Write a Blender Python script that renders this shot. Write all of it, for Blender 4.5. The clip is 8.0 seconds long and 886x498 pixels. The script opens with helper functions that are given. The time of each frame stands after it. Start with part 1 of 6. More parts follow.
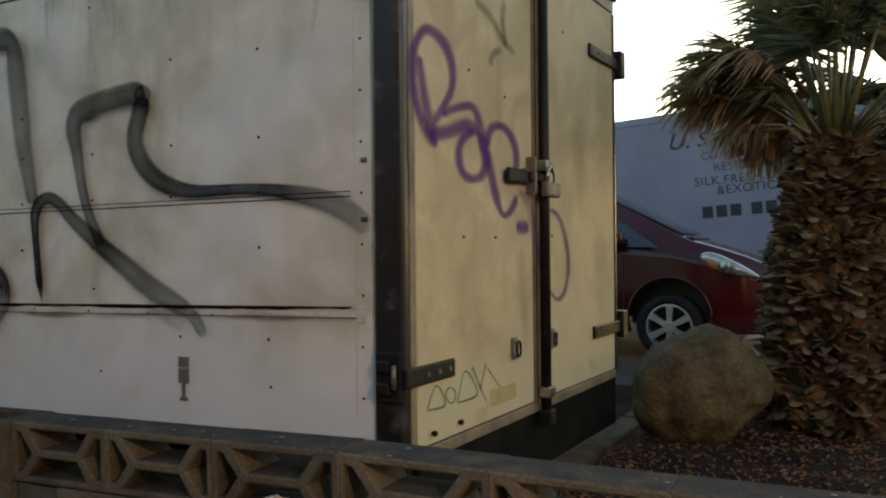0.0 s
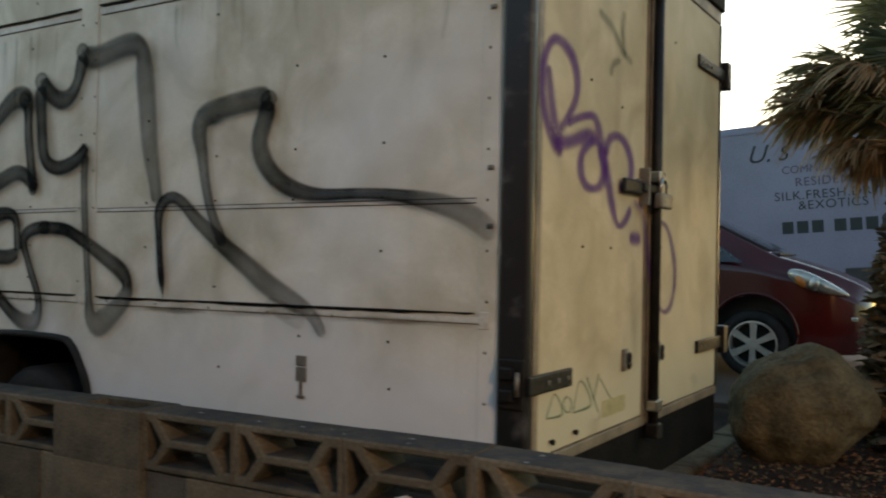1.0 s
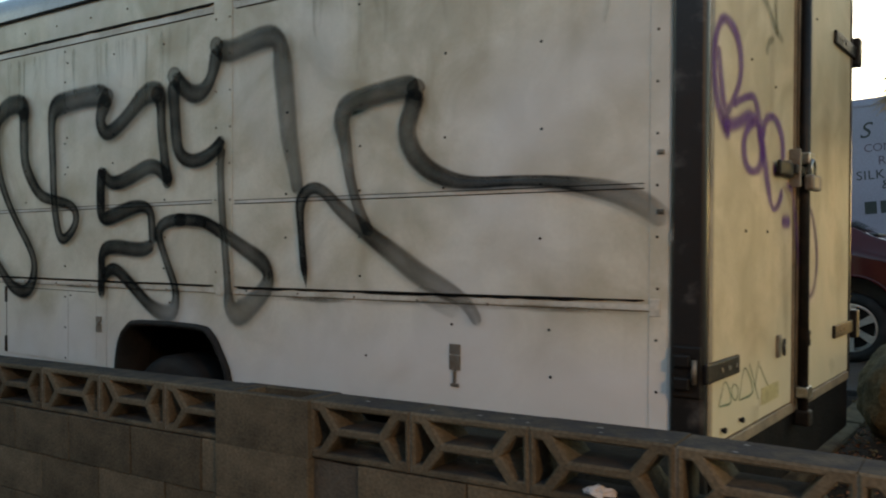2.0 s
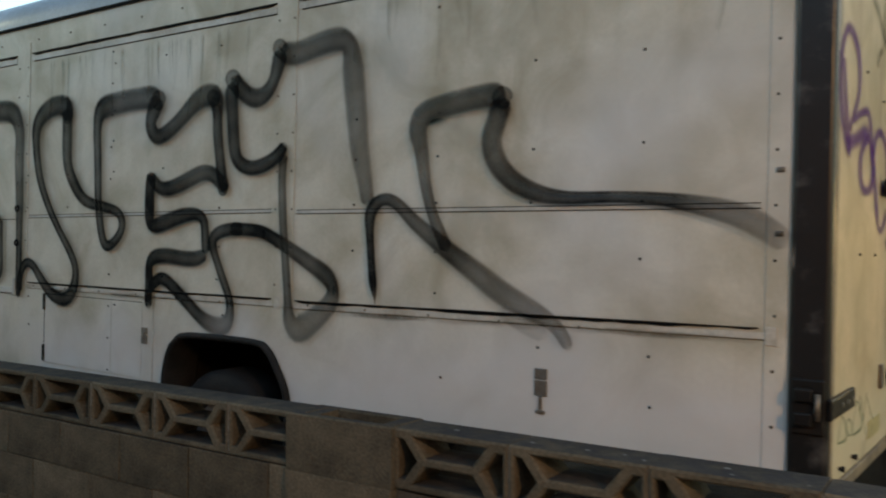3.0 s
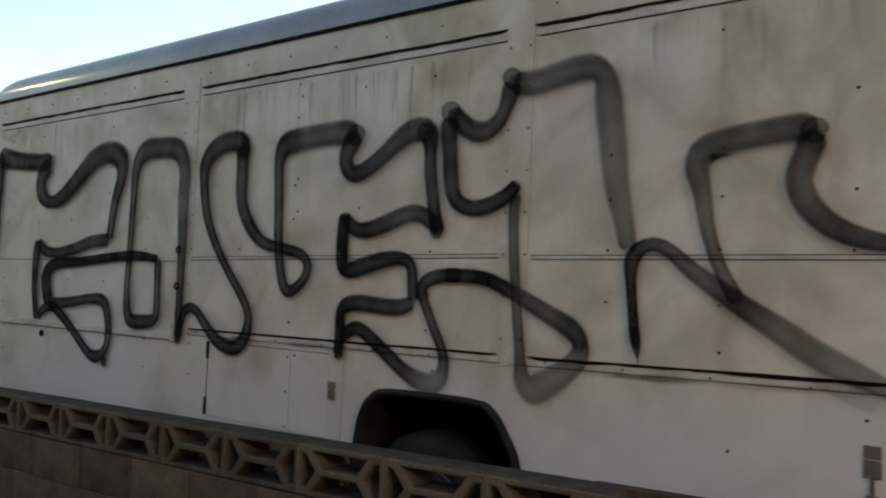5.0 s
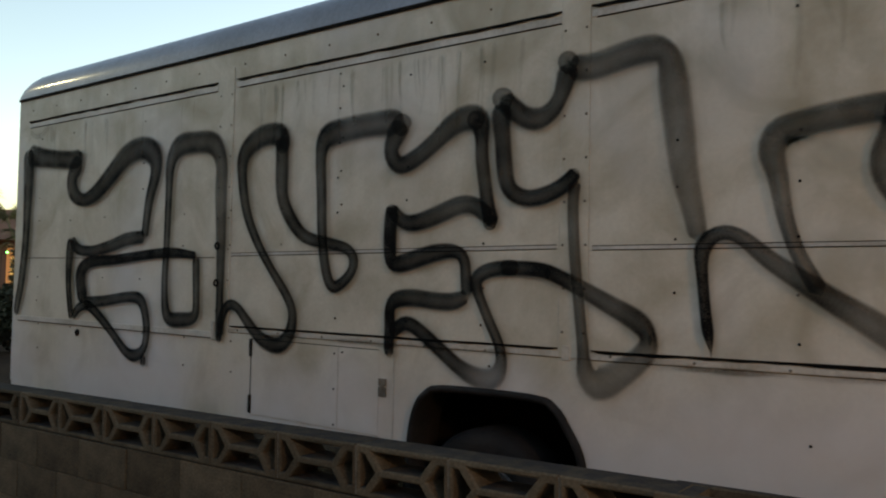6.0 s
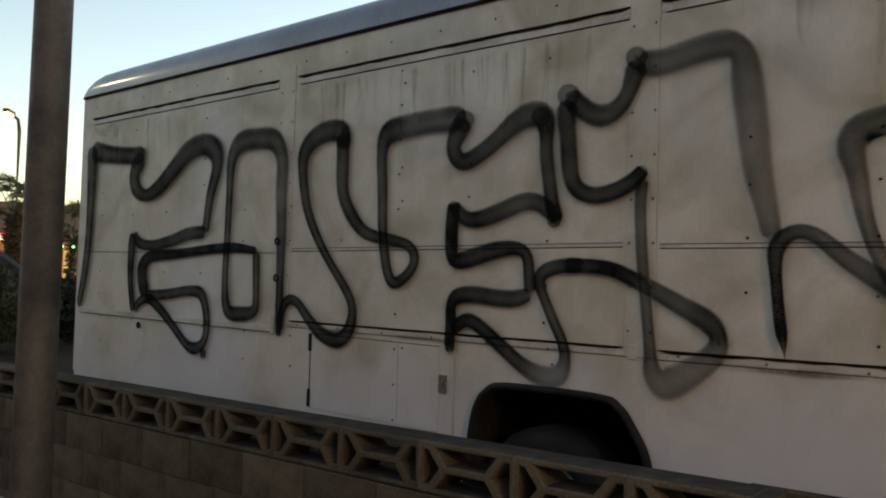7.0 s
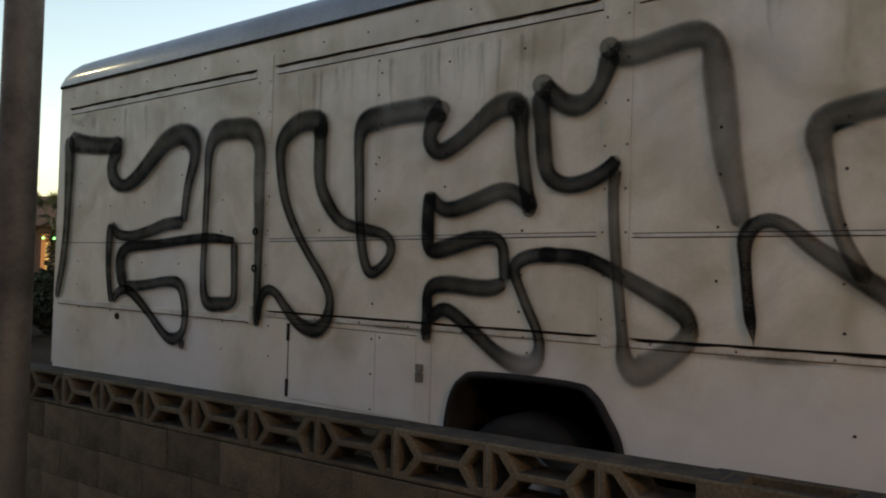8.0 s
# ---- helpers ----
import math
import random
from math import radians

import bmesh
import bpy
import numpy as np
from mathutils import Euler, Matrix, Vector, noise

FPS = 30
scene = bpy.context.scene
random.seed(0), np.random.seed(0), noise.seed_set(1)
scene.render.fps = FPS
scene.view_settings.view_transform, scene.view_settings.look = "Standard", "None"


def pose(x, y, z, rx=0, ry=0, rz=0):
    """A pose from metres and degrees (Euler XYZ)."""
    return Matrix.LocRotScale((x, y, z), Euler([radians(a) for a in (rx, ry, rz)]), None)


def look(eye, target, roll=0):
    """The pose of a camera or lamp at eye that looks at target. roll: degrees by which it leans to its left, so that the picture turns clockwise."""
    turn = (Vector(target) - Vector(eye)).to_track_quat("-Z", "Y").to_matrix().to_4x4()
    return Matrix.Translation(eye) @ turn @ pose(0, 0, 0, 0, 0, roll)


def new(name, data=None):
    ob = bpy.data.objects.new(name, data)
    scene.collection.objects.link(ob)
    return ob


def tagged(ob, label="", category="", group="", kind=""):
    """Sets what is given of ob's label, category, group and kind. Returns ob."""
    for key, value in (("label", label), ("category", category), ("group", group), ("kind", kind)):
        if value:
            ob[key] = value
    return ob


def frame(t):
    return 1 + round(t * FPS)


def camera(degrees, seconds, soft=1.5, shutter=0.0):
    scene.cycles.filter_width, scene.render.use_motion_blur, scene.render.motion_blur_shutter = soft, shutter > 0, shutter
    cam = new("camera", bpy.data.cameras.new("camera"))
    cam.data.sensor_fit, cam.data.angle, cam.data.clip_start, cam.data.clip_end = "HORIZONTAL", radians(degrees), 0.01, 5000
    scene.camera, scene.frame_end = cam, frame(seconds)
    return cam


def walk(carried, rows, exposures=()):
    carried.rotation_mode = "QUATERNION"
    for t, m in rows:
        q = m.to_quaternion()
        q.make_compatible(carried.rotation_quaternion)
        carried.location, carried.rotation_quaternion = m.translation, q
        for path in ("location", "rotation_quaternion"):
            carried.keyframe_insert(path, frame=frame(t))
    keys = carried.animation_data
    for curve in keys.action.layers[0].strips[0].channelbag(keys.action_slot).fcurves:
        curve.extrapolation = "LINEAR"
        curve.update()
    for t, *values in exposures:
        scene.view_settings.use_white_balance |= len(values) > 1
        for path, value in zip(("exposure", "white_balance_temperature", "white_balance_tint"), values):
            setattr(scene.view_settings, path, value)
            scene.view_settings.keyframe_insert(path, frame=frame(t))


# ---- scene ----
cam = camera(57.4, 8.0, soft=2.0, shutter=0.6)
PATH = [
    (0, (1.284, -2.221, 1.506), (0.407, -0.424, 1.503), -0.6),
    (0.5, (1.244, -2.256, 1.514), (0.315, -0.484, 1.503), 0.1),
    (1, (1.103, -2.336, 1.504), (0.099, -0.606, 1.519), 1.1),
    (1.5, (0.927, -2.455, 1.507), (-0.116, -0.748, 1.507), -0.6),
    (1.7, (0.858, -2.494, 1.507), (-0.236, -0.819, 1.485), -0.2),
    (2.8, (0.5, -2.547, 1.508), (-0.599, -0.877, 1.5), 1.2),
    (3, (0.418, -2.549, 1.542), (-0.687, -0.882, 1.534), 1.3),
    (3.5, (0.194, -2.616, 1.543), (-0.89, -0.936, 1.583), 1.3),
    (4, (-0.016, -2.685, 1.537), (-1.147, -1.036, 1.589), 1.8),
    (4.5, (-0.212, -2.673, 1.533), (-1.382, -1.052, 1.61), 2.2),
    (4.7, (-0.326, -2.695, 1.515), (-1.502, -1.081, 1.63), 2.5),
    (6, (-0.664, -2.738, 1.544), (-1.866, -1.141, 1.62), 1.1),
    (6.5, (-0.722, -2.779, 1.541), (-1.982, -1.227, 1.621), 1.6),
    (7, (-0.737, -2.792, 1.538), (-2.018, -1.258, 1.606), 1.7),
    (7.5, (-0.723, -2.79, 1.54), (-1.995, -1.247, 1.591), 1.6),
    (8, (-0.696, -2.777, 1.531), (-1.95, -1.219, 1.579), 1.6),
]
walk(cam, [(t, look(eye, target, roll)) for t, eye, target, roll in PATH], [(0.0, 2.17, 9000, 9), (1.5, 2.26, 9200, 8), (4.0, 2.45, 9500, 11), (6.0, 1.90, 10600, 17), (8.0, 1.86, 10900, 20)])

# ---- light ----
SUN_TURN = radians(6)
world = bpy.data.worlds.new("dusk_sky")
scene.world = world
world.use_nodes = True
wn = world.node_tree
sky = wn.nodes.new("ShaderNodeTexSky")
sky.sky_type, sky.sun_disc = "NISHITA", False
sky.sun_elevation, sky.sun_rotation = radians(7.0), SUN_TURN
sky.air_density, sky.dust_density, sky.ozone_density = 1.0, 0.5, 2.6
wn.nodes["Background"].inputs["Strength"].default_value = 0.15
wn.links.new(sky.outputs[0], wn.nodes["Background"].inputs["Color"])

sun = new("sun", bpy.data.lights.new("sun", "SUN"))
sun.data.energy, sun.data.angle, sun.data.color = 0.04, radians(12), (1.0, 0.72, 0.5)
sun.matrix_world = look((math.sin(SUN_TURN) * 50, math.cos(SUN_TURN) * 50, 2.6), (0, 0, 0))

# pale green-white lamp far along the street, the one that glints on the roof edge
far_lamp = new("far_street_light", bpy.data.lights.new("far_street_light", "AREA"))
far_lamp.data.shape, far_lamp.data.size, far_lamp.data.energy, far_lamp.data.color = "DISK", 0.4, 18, (0.9, 1.0, 0.75)
far_lamp.matrix_world = look((-16.6, -3.3, 7.8), (-5.0, 0.0, 2.2))

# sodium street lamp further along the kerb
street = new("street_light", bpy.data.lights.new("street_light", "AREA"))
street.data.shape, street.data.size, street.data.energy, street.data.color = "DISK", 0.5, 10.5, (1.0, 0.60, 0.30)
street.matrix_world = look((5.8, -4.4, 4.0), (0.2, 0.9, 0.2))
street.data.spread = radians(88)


# ---- materials ----
def mat(name, base, rough=0.6, metal=0.0, second=None, scale=3.0, grain=40.0, bump=0.2, spread=(0.4, 0.65), random_tint=0.0, coat=0.0, depth=0.01, grains=0.25, spec=0.5):
    """A surface with large stains of a second colour, fine grain and relief, in metres of the object's own space."""
    m = bpy.data.materials.new(name)
    m.use_nodes = True
    t = m.node_tree
    n, l = t.nodes, t.links
    p = n["Principled BSDF"]
    p.inputs["Metallic"].default_value = metal
    p.inputs["Coat Weight"].default_value = coat
    p.inputs["Specular IOR Level"].default_value = spec
    tc = n.new("ShaderNodeTexCoord")
    big = n.new("ShaderNodeTexNoise")
    big.inputs["Scale"].default_value, big.inputs["Detail"].default_value, big.inputs["Roughness"].default_value = scale, 6, 0.6
    fine = n.new("ShaderNodeTexNoise")
    fine.inputs["Scale"].default_value, fine.inputs["Detail"].default_value = grain, 4
    ramp = n.new("ShaderNodeMapRange")
    ramp.inputs[1].default_value, ramp.inputs[2].default_value = spread
    mix = n.new("ShaderNodeMix")
    mix.data_type = "RGBA"
    mix.inputs[6].default_value = (*base, 1)
    mix.inputs[7].default_value = (*(second or [c * 0.7 for c in base]), 1)
    l.new(tc.outputs["Object"], big.inputs["Vector"])
    l.new(tc.outputs["Object"], fine.inputs["Vector"])
    l.new(big.outputs[0], ramp.inputs[0])
    l.new(ramp.outputs[0], mix.inputs[0])
    g = n.new("ShaderNodeMix")
    g.data_type, g.blend_type = "RGBA", "MULTIPLY"
    g.inputs[0].default_value = grains
    grey = n.new("ShaderNodeMapRange")
    grey.inputs[1].default_value, grey.inputs[2].default_value, grey.inputs[3].default_value, grey.inputs[4].default_value = 0.3, 0.7, 0.35, 1.25
    l.new(fine.outputs[0], grey.inputs[0])
    l.new(mix.outputs[2], g.inputs[6])
    l.new(grey.outputs[0], g.inputs[7])
    last = g.outputs[2]
    if random_tint:
        info = n.new("ShaderNodeObjectInfo")
        hsv = n.new("ShaderNodeHueSaturation")
        mr = n.new("ShaderNodeMapRange")
        mr.inputs[3].default_value, mr.inputs[4].default_value = 1 - random_tint, 1 + random_tint
        l.new(info.outputs["Random"], mr.inputs[0])
        l.new(mr.outputs[0], hsv.inputs["Value"])
        l.new(last, hsv.inputs["Color"])
        last = hsv.outputs[0]
    l.new(last, p.inputs["Base Color"])
    rr = n.new("ShaderNodeMapRange")
    rr.inputs[3].default_value, rr.inputs[4].default_value = max(0.03, rough - 0.08), min(1, rough + 0.1)
    l.new(big.outputs[0], rr.inputs[0])
    l.new(rr.outputs[0], p.inputs["Roughness"])
    if bump:
        b = n.new("ShaderNodeBump")
        b.inputs["Strength"].default_value, b.inputs["Distance"].default_value = bump, depth
        l.new(fine.outputs[0], b.inputs["Height"])
        l.new(b.outputs[0], p.inputs["Normal"])
    return m


def glow(name, colour, strength):
    m = bpy.data.materials.new(name)
    m.use_nodes = True
    p = m.node_tree.nodes["Principled BSDF"]
    p.inputs["Base Color"].default_value = (*colour, 1)
    p.inputs["Emission Color"].default_value = (*colour, 1)
    p.inputs["Emission Strength"].default_value = strength
    return m


def van_paint(name, base, dirt, overspray, rough):
    """Old white van paint: grime in blotches, faint vertical run marks, bluish overspray that is stronger low down,
    fine dents; its upper part is also darkened to paint in dimmer light.
    """
    m = mat(name, base, rough, 0.0, dirt, scale=2.4, grain=60, bump=0.08, spread=(0.46, 0.86), grains=0.10, depth=0.003)
    t = m.node_tree
    n, l = t.nodes, t.links
    p = n["Principled BSDF"]
    old = p.inputs["Base Color"].links[0].from_socket
    tc = n.new("ShaderNodeTexCoord")
    # vertical runs of grime
    mp = n.new("ShaderNodeMapping")
    mp.inputs["Scale"].default_value = (9, 9, 0.5)
    runs = n.new("ShaderNodeTexNoise")
    runs.inputs["Scale"].default_value, runs.inputs["Detail"].default_value = 1.6, 5
    rr = n.new("ShaderNodeMapRange")
    rr.inputs[1].default_value, rr.inputs[2].default_value, rr.inputs[4].default_value = 0.55, 0.82, 0.24
    l.new(tc.outputs["Object"], mp.inputs[0])
    l.new(mp.outputs[0], runs.inputs["Vector"])
    # more of it below the roof's edge: rain runs, plus dimming painted in up there
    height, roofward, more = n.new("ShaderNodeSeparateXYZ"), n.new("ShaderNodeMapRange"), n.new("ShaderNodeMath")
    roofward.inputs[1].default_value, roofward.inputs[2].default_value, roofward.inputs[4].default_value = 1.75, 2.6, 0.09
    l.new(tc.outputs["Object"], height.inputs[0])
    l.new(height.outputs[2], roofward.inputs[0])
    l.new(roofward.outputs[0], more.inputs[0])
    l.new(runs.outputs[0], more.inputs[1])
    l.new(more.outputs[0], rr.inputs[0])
    a = n.new("ShaderNodeMix")
    a.data_type = "RGBA"
    a.inputs[7].default_value = (*dirt, 1)
    l.new(rr.outputs[0], a.inputs[0])
    l.new(old, a.inputs[6])
    # smudged grime in cloudy patches; its build-up upward and rearward paints in dimmer light
    smudge_and_shade = n.new("ShaderNodeTexNoise")
    smudge_and_shade.inputs["Scale"].default_value, smudge_and_shade.inputs["Detail"].default_value, smudge_and_shade.inputs["Distortion"].default_value = 3.4, 5, 0.9
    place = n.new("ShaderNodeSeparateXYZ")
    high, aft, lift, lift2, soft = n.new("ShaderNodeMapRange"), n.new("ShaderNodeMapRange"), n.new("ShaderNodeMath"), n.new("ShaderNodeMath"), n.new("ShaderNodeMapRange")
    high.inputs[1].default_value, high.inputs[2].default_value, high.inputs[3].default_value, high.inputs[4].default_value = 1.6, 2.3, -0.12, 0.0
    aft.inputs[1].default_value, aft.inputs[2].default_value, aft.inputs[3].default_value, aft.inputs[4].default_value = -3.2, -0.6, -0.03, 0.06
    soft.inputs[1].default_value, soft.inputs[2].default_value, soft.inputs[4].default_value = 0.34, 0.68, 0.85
    l.new(tc.outputs["Object"], smudge_and_shade.inputs["Vector"])
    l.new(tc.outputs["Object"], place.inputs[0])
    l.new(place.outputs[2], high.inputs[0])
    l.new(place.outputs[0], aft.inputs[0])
    l.new(smudge_and_shade.outputs[0], lift.inputs[0])
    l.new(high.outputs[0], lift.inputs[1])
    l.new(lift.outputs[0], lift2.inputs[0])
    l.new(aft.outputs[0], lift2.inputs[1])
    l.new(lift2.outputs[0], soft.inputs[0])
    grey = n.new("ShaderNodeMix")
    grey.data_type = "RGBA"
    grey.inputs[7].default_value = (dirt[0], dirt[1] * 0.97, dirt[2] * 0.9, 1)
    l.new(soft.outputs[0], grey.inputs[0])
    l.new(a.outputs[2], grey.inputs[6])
    # bluish overspray in clouds; the same pale colour grows stronger towards the bottom
    cloud = n.new("ShaderNodeTexNoise")
    cloud.inputs["Scale"].default_value, cloud.inputs["Detail"].default_value = 1.1, 3
    sep = n.new("ShaderNodeSeparateXYZ")
    low = n.new("ShaderNodeMapRange")
    low.inputs[1].default_value, low.inputs[2].default_value, low.inputs[3].default_value, low.inputs[4].default_value = 0.90, 1.34, 0.24, -0.03
    add = n.new("ShaderNodeMath")
    cut = n.new("ShaderNodeMapRange")
    cut.inputs[1].default_value, cut.inputs[2].default_value, cut.inputs[4].default_value = 0.50, 0.76, 0.75
    l.new(tc.outputs["Object"], cloud.inputs["Vector"])
    l.new(tc.outputs["Object"], sep.inputs[0])
    l.new(sep.outputs[2], low.inputs[0])
    rearward = n.new("ShaderNodeMapRange")
    rearward.inputs[1].default_value, rearward.inputs[2].default_value, rearward.inputs[4].default_value = -2.4, -0.2, 0.11
    both = n.new("ShaderNodeMath")
    l.new(sep.outputs[0], rearward.inputs[0])
    l.new(rearward.outputs[0], both.inputs[0])
    l.new(cloud.outputs[0], both.inputs[1])
    l.new(both.outputs[0], add.inputs[0])
    l.new(low.outputs[0], add.inputs[1])
    l.new(add.outputs[0], cut.inputs[0])
    b = n.new("ShaderNodeMix")
    b.data_type = "RGBA"
    b.inputs[7].default_value = (*overspray, 1)
    l.new(cut.outputs[0], b.inputs[0])
    l.new(grey.outputs[2], b.inputs[6])
    l.new(b.outputs[2], p.inputs["Base Color"])
    # shallow dents in the sheet
    dent = n.new("ShaderNodeTexNoise")
    dent.inputs["Scale"].default_value = 2.2
    bp = n.new("ShaderNodeBump")
    bp.inputs["Strength"].default_value, bp.inputs["Distance"].default_value = 0.25, 0.02
    l.new(tc.outputs["Object"], dent.inputs["Vector"])
    l.new(dent.outputs[0], bp.inputs["Height"])
    old_n = p.inputs["Normal"].links[0].from_node
    l.new(bp.outputs[0], old_n.inputs["Normal"])
    return m


def spray_paint(name, colour, speck=0.1):
    """Sprayed paint whose cover is the mesh's 'cover' attribute, broken by fine specks."""
    m = bpy.data.materials.new(name)
    m.use_nodes = True
    n, l = m.node_tree.nodes, m.node_tree.links
    p = n["Principled BSDF"]
    p.inputs["Base Color"].default_value, p.inputs["Roughness"].default_value = (*colour, 1), 0.8
    p.inputs["Specular IOR Level"].default_value = 0.05
    at = n.new("ShaderNodeAttribute")
    at.attribute_name = "cover"
    tc = n.new("ShaderNodeTexCoord")
    no = n.new("ShaderNodeTexNoise")
    no.inputs["Scale"].default_value, no.inputs["Detail"].default_value = 160, 3
    blot = n.new("ShaderNodeTexNoise")
    blot.inputs["Scale"].default_value, blot.inputs["Detail"].default_value = 9, 3
    mr = n.new("ShaderNodeMapRange")
    mr.inputs[1].default_value, mr.inputs[2].default_value, mr.inputs[3].default_value, mr.inputs[4].default_value = 0.3, 0.7, 1 - speck, 1 + speck
    mb = n.new("ShaderNodeMapRange")
    mb.inputs[1].default_value, mb.inputs[2].default_value, mb.inputs[3].default_value, mb.inputs[4].default_value = 0.3, 0.7, 0.9, 1.12
    mul = n.new("ShaderNodeMath")
    mul.operation = "MULTIPLY"
    mul2 = n.new("ShaderNodeMath")
    mul2.operation, mul2.use_clamp = "MULTIPLY", True
    l.new(tc.outputs["Object"], no.inputs["Vector"])
    l.new(tc.outputs["Object"], blot.inputs["Vector"])
    l.new(no.outputs[0], mr.inputs[0])
    l.new(blot.outputs[0], mb.inputs[0])
    l.new(at.outputs["Fac"], mul.inputs[0])
    l.new(mr.outputs[0], mul.inputs[1])
    l.new(mul.outputs[0], mul2.inputs[0])
    l.new(mb.outputs[0], mul2.inputs[1])
    l.new(mul2.outputs[0], p.inputs["Alpha"])
    return m


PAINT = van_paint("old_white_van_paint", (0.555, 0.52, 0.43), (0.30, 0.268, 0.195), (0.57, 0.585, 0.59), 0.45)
DOOR_PAINT = van_paint("cream_door_paint", (0.495, 0.39, 0.245), (0.31, 0.26, 0.16), (0.45, 0.40, 0.27), 0.6)
DOOR_PAINT.node_tree.nodes["Principled BSDF"].inputs["Specular IOR Level"].default_value = 0.25
TAN = mat("tan_door_frame", (0.21, 0.16, 0.10), 0.55, 0, (0.10, 0.078, 0.052), 5, 50, 0.15)
BLACK_PAINT = mat("chipped_black_paint", (0.009, 0.009, 0.009), 0.34, 0, (0.07, 0.066, 0.062), 9, 60, 0.1, (0.56, 0.76), spec=0.35, depth=0.002)
BLACK_STEEL = mat("black_steel", (0.009, 0.0085, 0.008), 0.45, 0.0, (0.024, 0.018, 0.014), 12, 60, 0.2, (0.5, 0.75), spec=0.18)
RUBBER = mat("black_rubber", (0.010, 0.010, 0.010), 0.75, 0, (0.022, 0.02, 0.019), 8, 60, 0.3, spec=0.2)
SOOTY = mat("sooty_black_steel", (0.004, 0.004, 0.0035), 0.8, 0, (0.012, 0.010, 0.008), 6, 50, 0.4, spec=0.08)
GASKET = mat("dark_gasket", (0.005, 0.005, 0.005), 0.85, 0, (0.03, 0.021, 0.012), 4, 60, 0.2, (0.5, 0.75), spec=0.08)
RUST = mat("grimy_aluminium_strip", (0.51, 0.485, 0.42), 0.45, 0.1, (0.34, 0.28, 0.20), 3, 60, 0.15, (0.5, 0.72))
GRIME_LINE = mat("brown_grime_line", (0.22, 0.17, 0.10), 0.8, 0, (0.09, 0.07, 0.045), 6, 60, 0.2, spec=0.1)
STRIP = mat("painted_cover_strip", (0.52, 0.505, 0.455), 0.45, 0, (0.35, 0.33, 0.28), 3, 60, 0.12)
ROOF = mat("grey_fibreglass_roof", (0.155, 0.175, 0.21), 0.45, 0, (0.10, 0.11, 0.13), 2.5, 50, 0.15, coat=0.6)
CHROME = mat("worn_chrome", (0.55, 0.53, 0.5), 0.3, 1.0, (0.3, 0.27, 0.22), 20, 90, 0.1)
GALV = mat("dull_zinc_fitting", (0.2, 0.185, 0.16), 0.5, 0.6, (0.16, 0.13, 0.1), 15, 90, 0.2)
RIM_STEEL = mat("grey_wheel_rim", (0.2, 0.2, 0.2), 0.5, 0.4, (0.1, 0.1, 0.1), 6, 60, 0.2)
BLACK_SPRAY = spray_paint("black_spray", (0.005, 0.005, 0.005))
PURPLE_SPRAY = spray_paint("purple_spray", (0.10, 0.03, 0.17))
GREEN_INK = spray_paint("green_marker", (0.03, 0.15, 0.08), 0.15)
FAINT_INK = spray_paint("faded_grey_tag", (0.12, 0.15, 0.10))
SCUFF = spray_paint("pale_scuff", (0.30, 0.29, 0.27), 0.5)
SOOT = spray_paint("brown_soot", (0.06, 0.045, 0.03), 0.3)
STICKER = mat("yellow_sticker", (0.38, 0.32, 0.15), 0.5, 0, (0.30, 0.26, 0.12), 30, 80, 0.05)
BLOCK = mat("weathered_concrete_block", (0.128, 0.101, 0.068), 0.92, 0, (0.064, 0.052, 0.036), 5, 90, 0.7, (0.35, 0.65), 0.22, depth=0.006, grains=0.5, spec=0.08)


def dark_tops(m, colour, most):
    """A darker colour, in patches, on the faces that point upward."""
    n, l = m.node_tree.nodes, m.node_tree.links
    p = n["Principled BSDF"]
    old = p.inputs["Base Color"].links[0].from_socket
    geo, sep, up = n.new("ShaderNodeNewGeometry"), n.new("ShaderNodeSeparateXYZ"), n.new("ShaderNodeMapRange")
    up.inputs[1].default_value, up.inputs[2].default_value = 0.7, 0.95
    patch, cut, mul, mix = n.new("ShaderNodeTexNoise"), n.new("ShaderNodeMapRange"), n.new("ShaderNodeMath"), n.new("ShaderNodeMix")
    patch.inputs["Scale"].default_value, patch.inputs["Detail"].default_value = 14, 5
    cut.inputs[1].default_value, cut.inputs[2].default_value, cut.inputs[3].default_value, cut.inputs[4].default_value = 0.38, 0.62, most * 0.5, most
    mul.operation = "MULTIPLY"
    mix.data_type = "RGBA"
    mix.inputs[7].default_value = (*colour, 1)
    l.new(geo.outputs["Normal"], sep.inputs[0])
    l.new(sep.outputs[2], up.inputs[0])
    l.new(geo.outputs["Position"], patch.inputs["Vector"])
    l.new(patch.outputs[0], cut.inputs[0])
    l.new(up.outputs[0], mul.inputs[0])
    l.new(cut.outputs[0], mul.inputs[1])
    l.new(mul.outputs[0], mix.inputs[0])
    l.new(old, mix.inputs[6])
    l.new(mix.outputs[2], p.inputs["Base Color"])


ROOF.node_tree.nodes["Principled BSDF"].inputs["Coat Roughness"].default_value = 0.13
dark_tops(BLOCK, (0.030, 0.031, 0.036), 0.8)
DROPPING = mat("grey_dropping", (0.24, 0.235, 0.22), 0.8, 0, (0.14, 0.135, 0.125), 60, 200, 0.1)
PALE_MORTAR = mat("pale_mortar_joint", (0.19, 0.165, 0.13), 0.95, 0, (0.10, 0.085, 0.065), 14, 90, 0.6, spec=0.08)
MORTAR = mat("mortar", (0.10, 0.085, 0.066), 0.95, 0, (0.06, 0.052, 0.042), 6, 90, 0.6, spec=0.08)
GRAVEL = mat("gravel_and_soil", (0.042, 0.028, 0.020), 0.95, 0, (0.018, 0.013, 0.010), 2.5, 70, 1.0, (0.35, 0.65), depth=0.02, grains=0.7, spec=0.08)
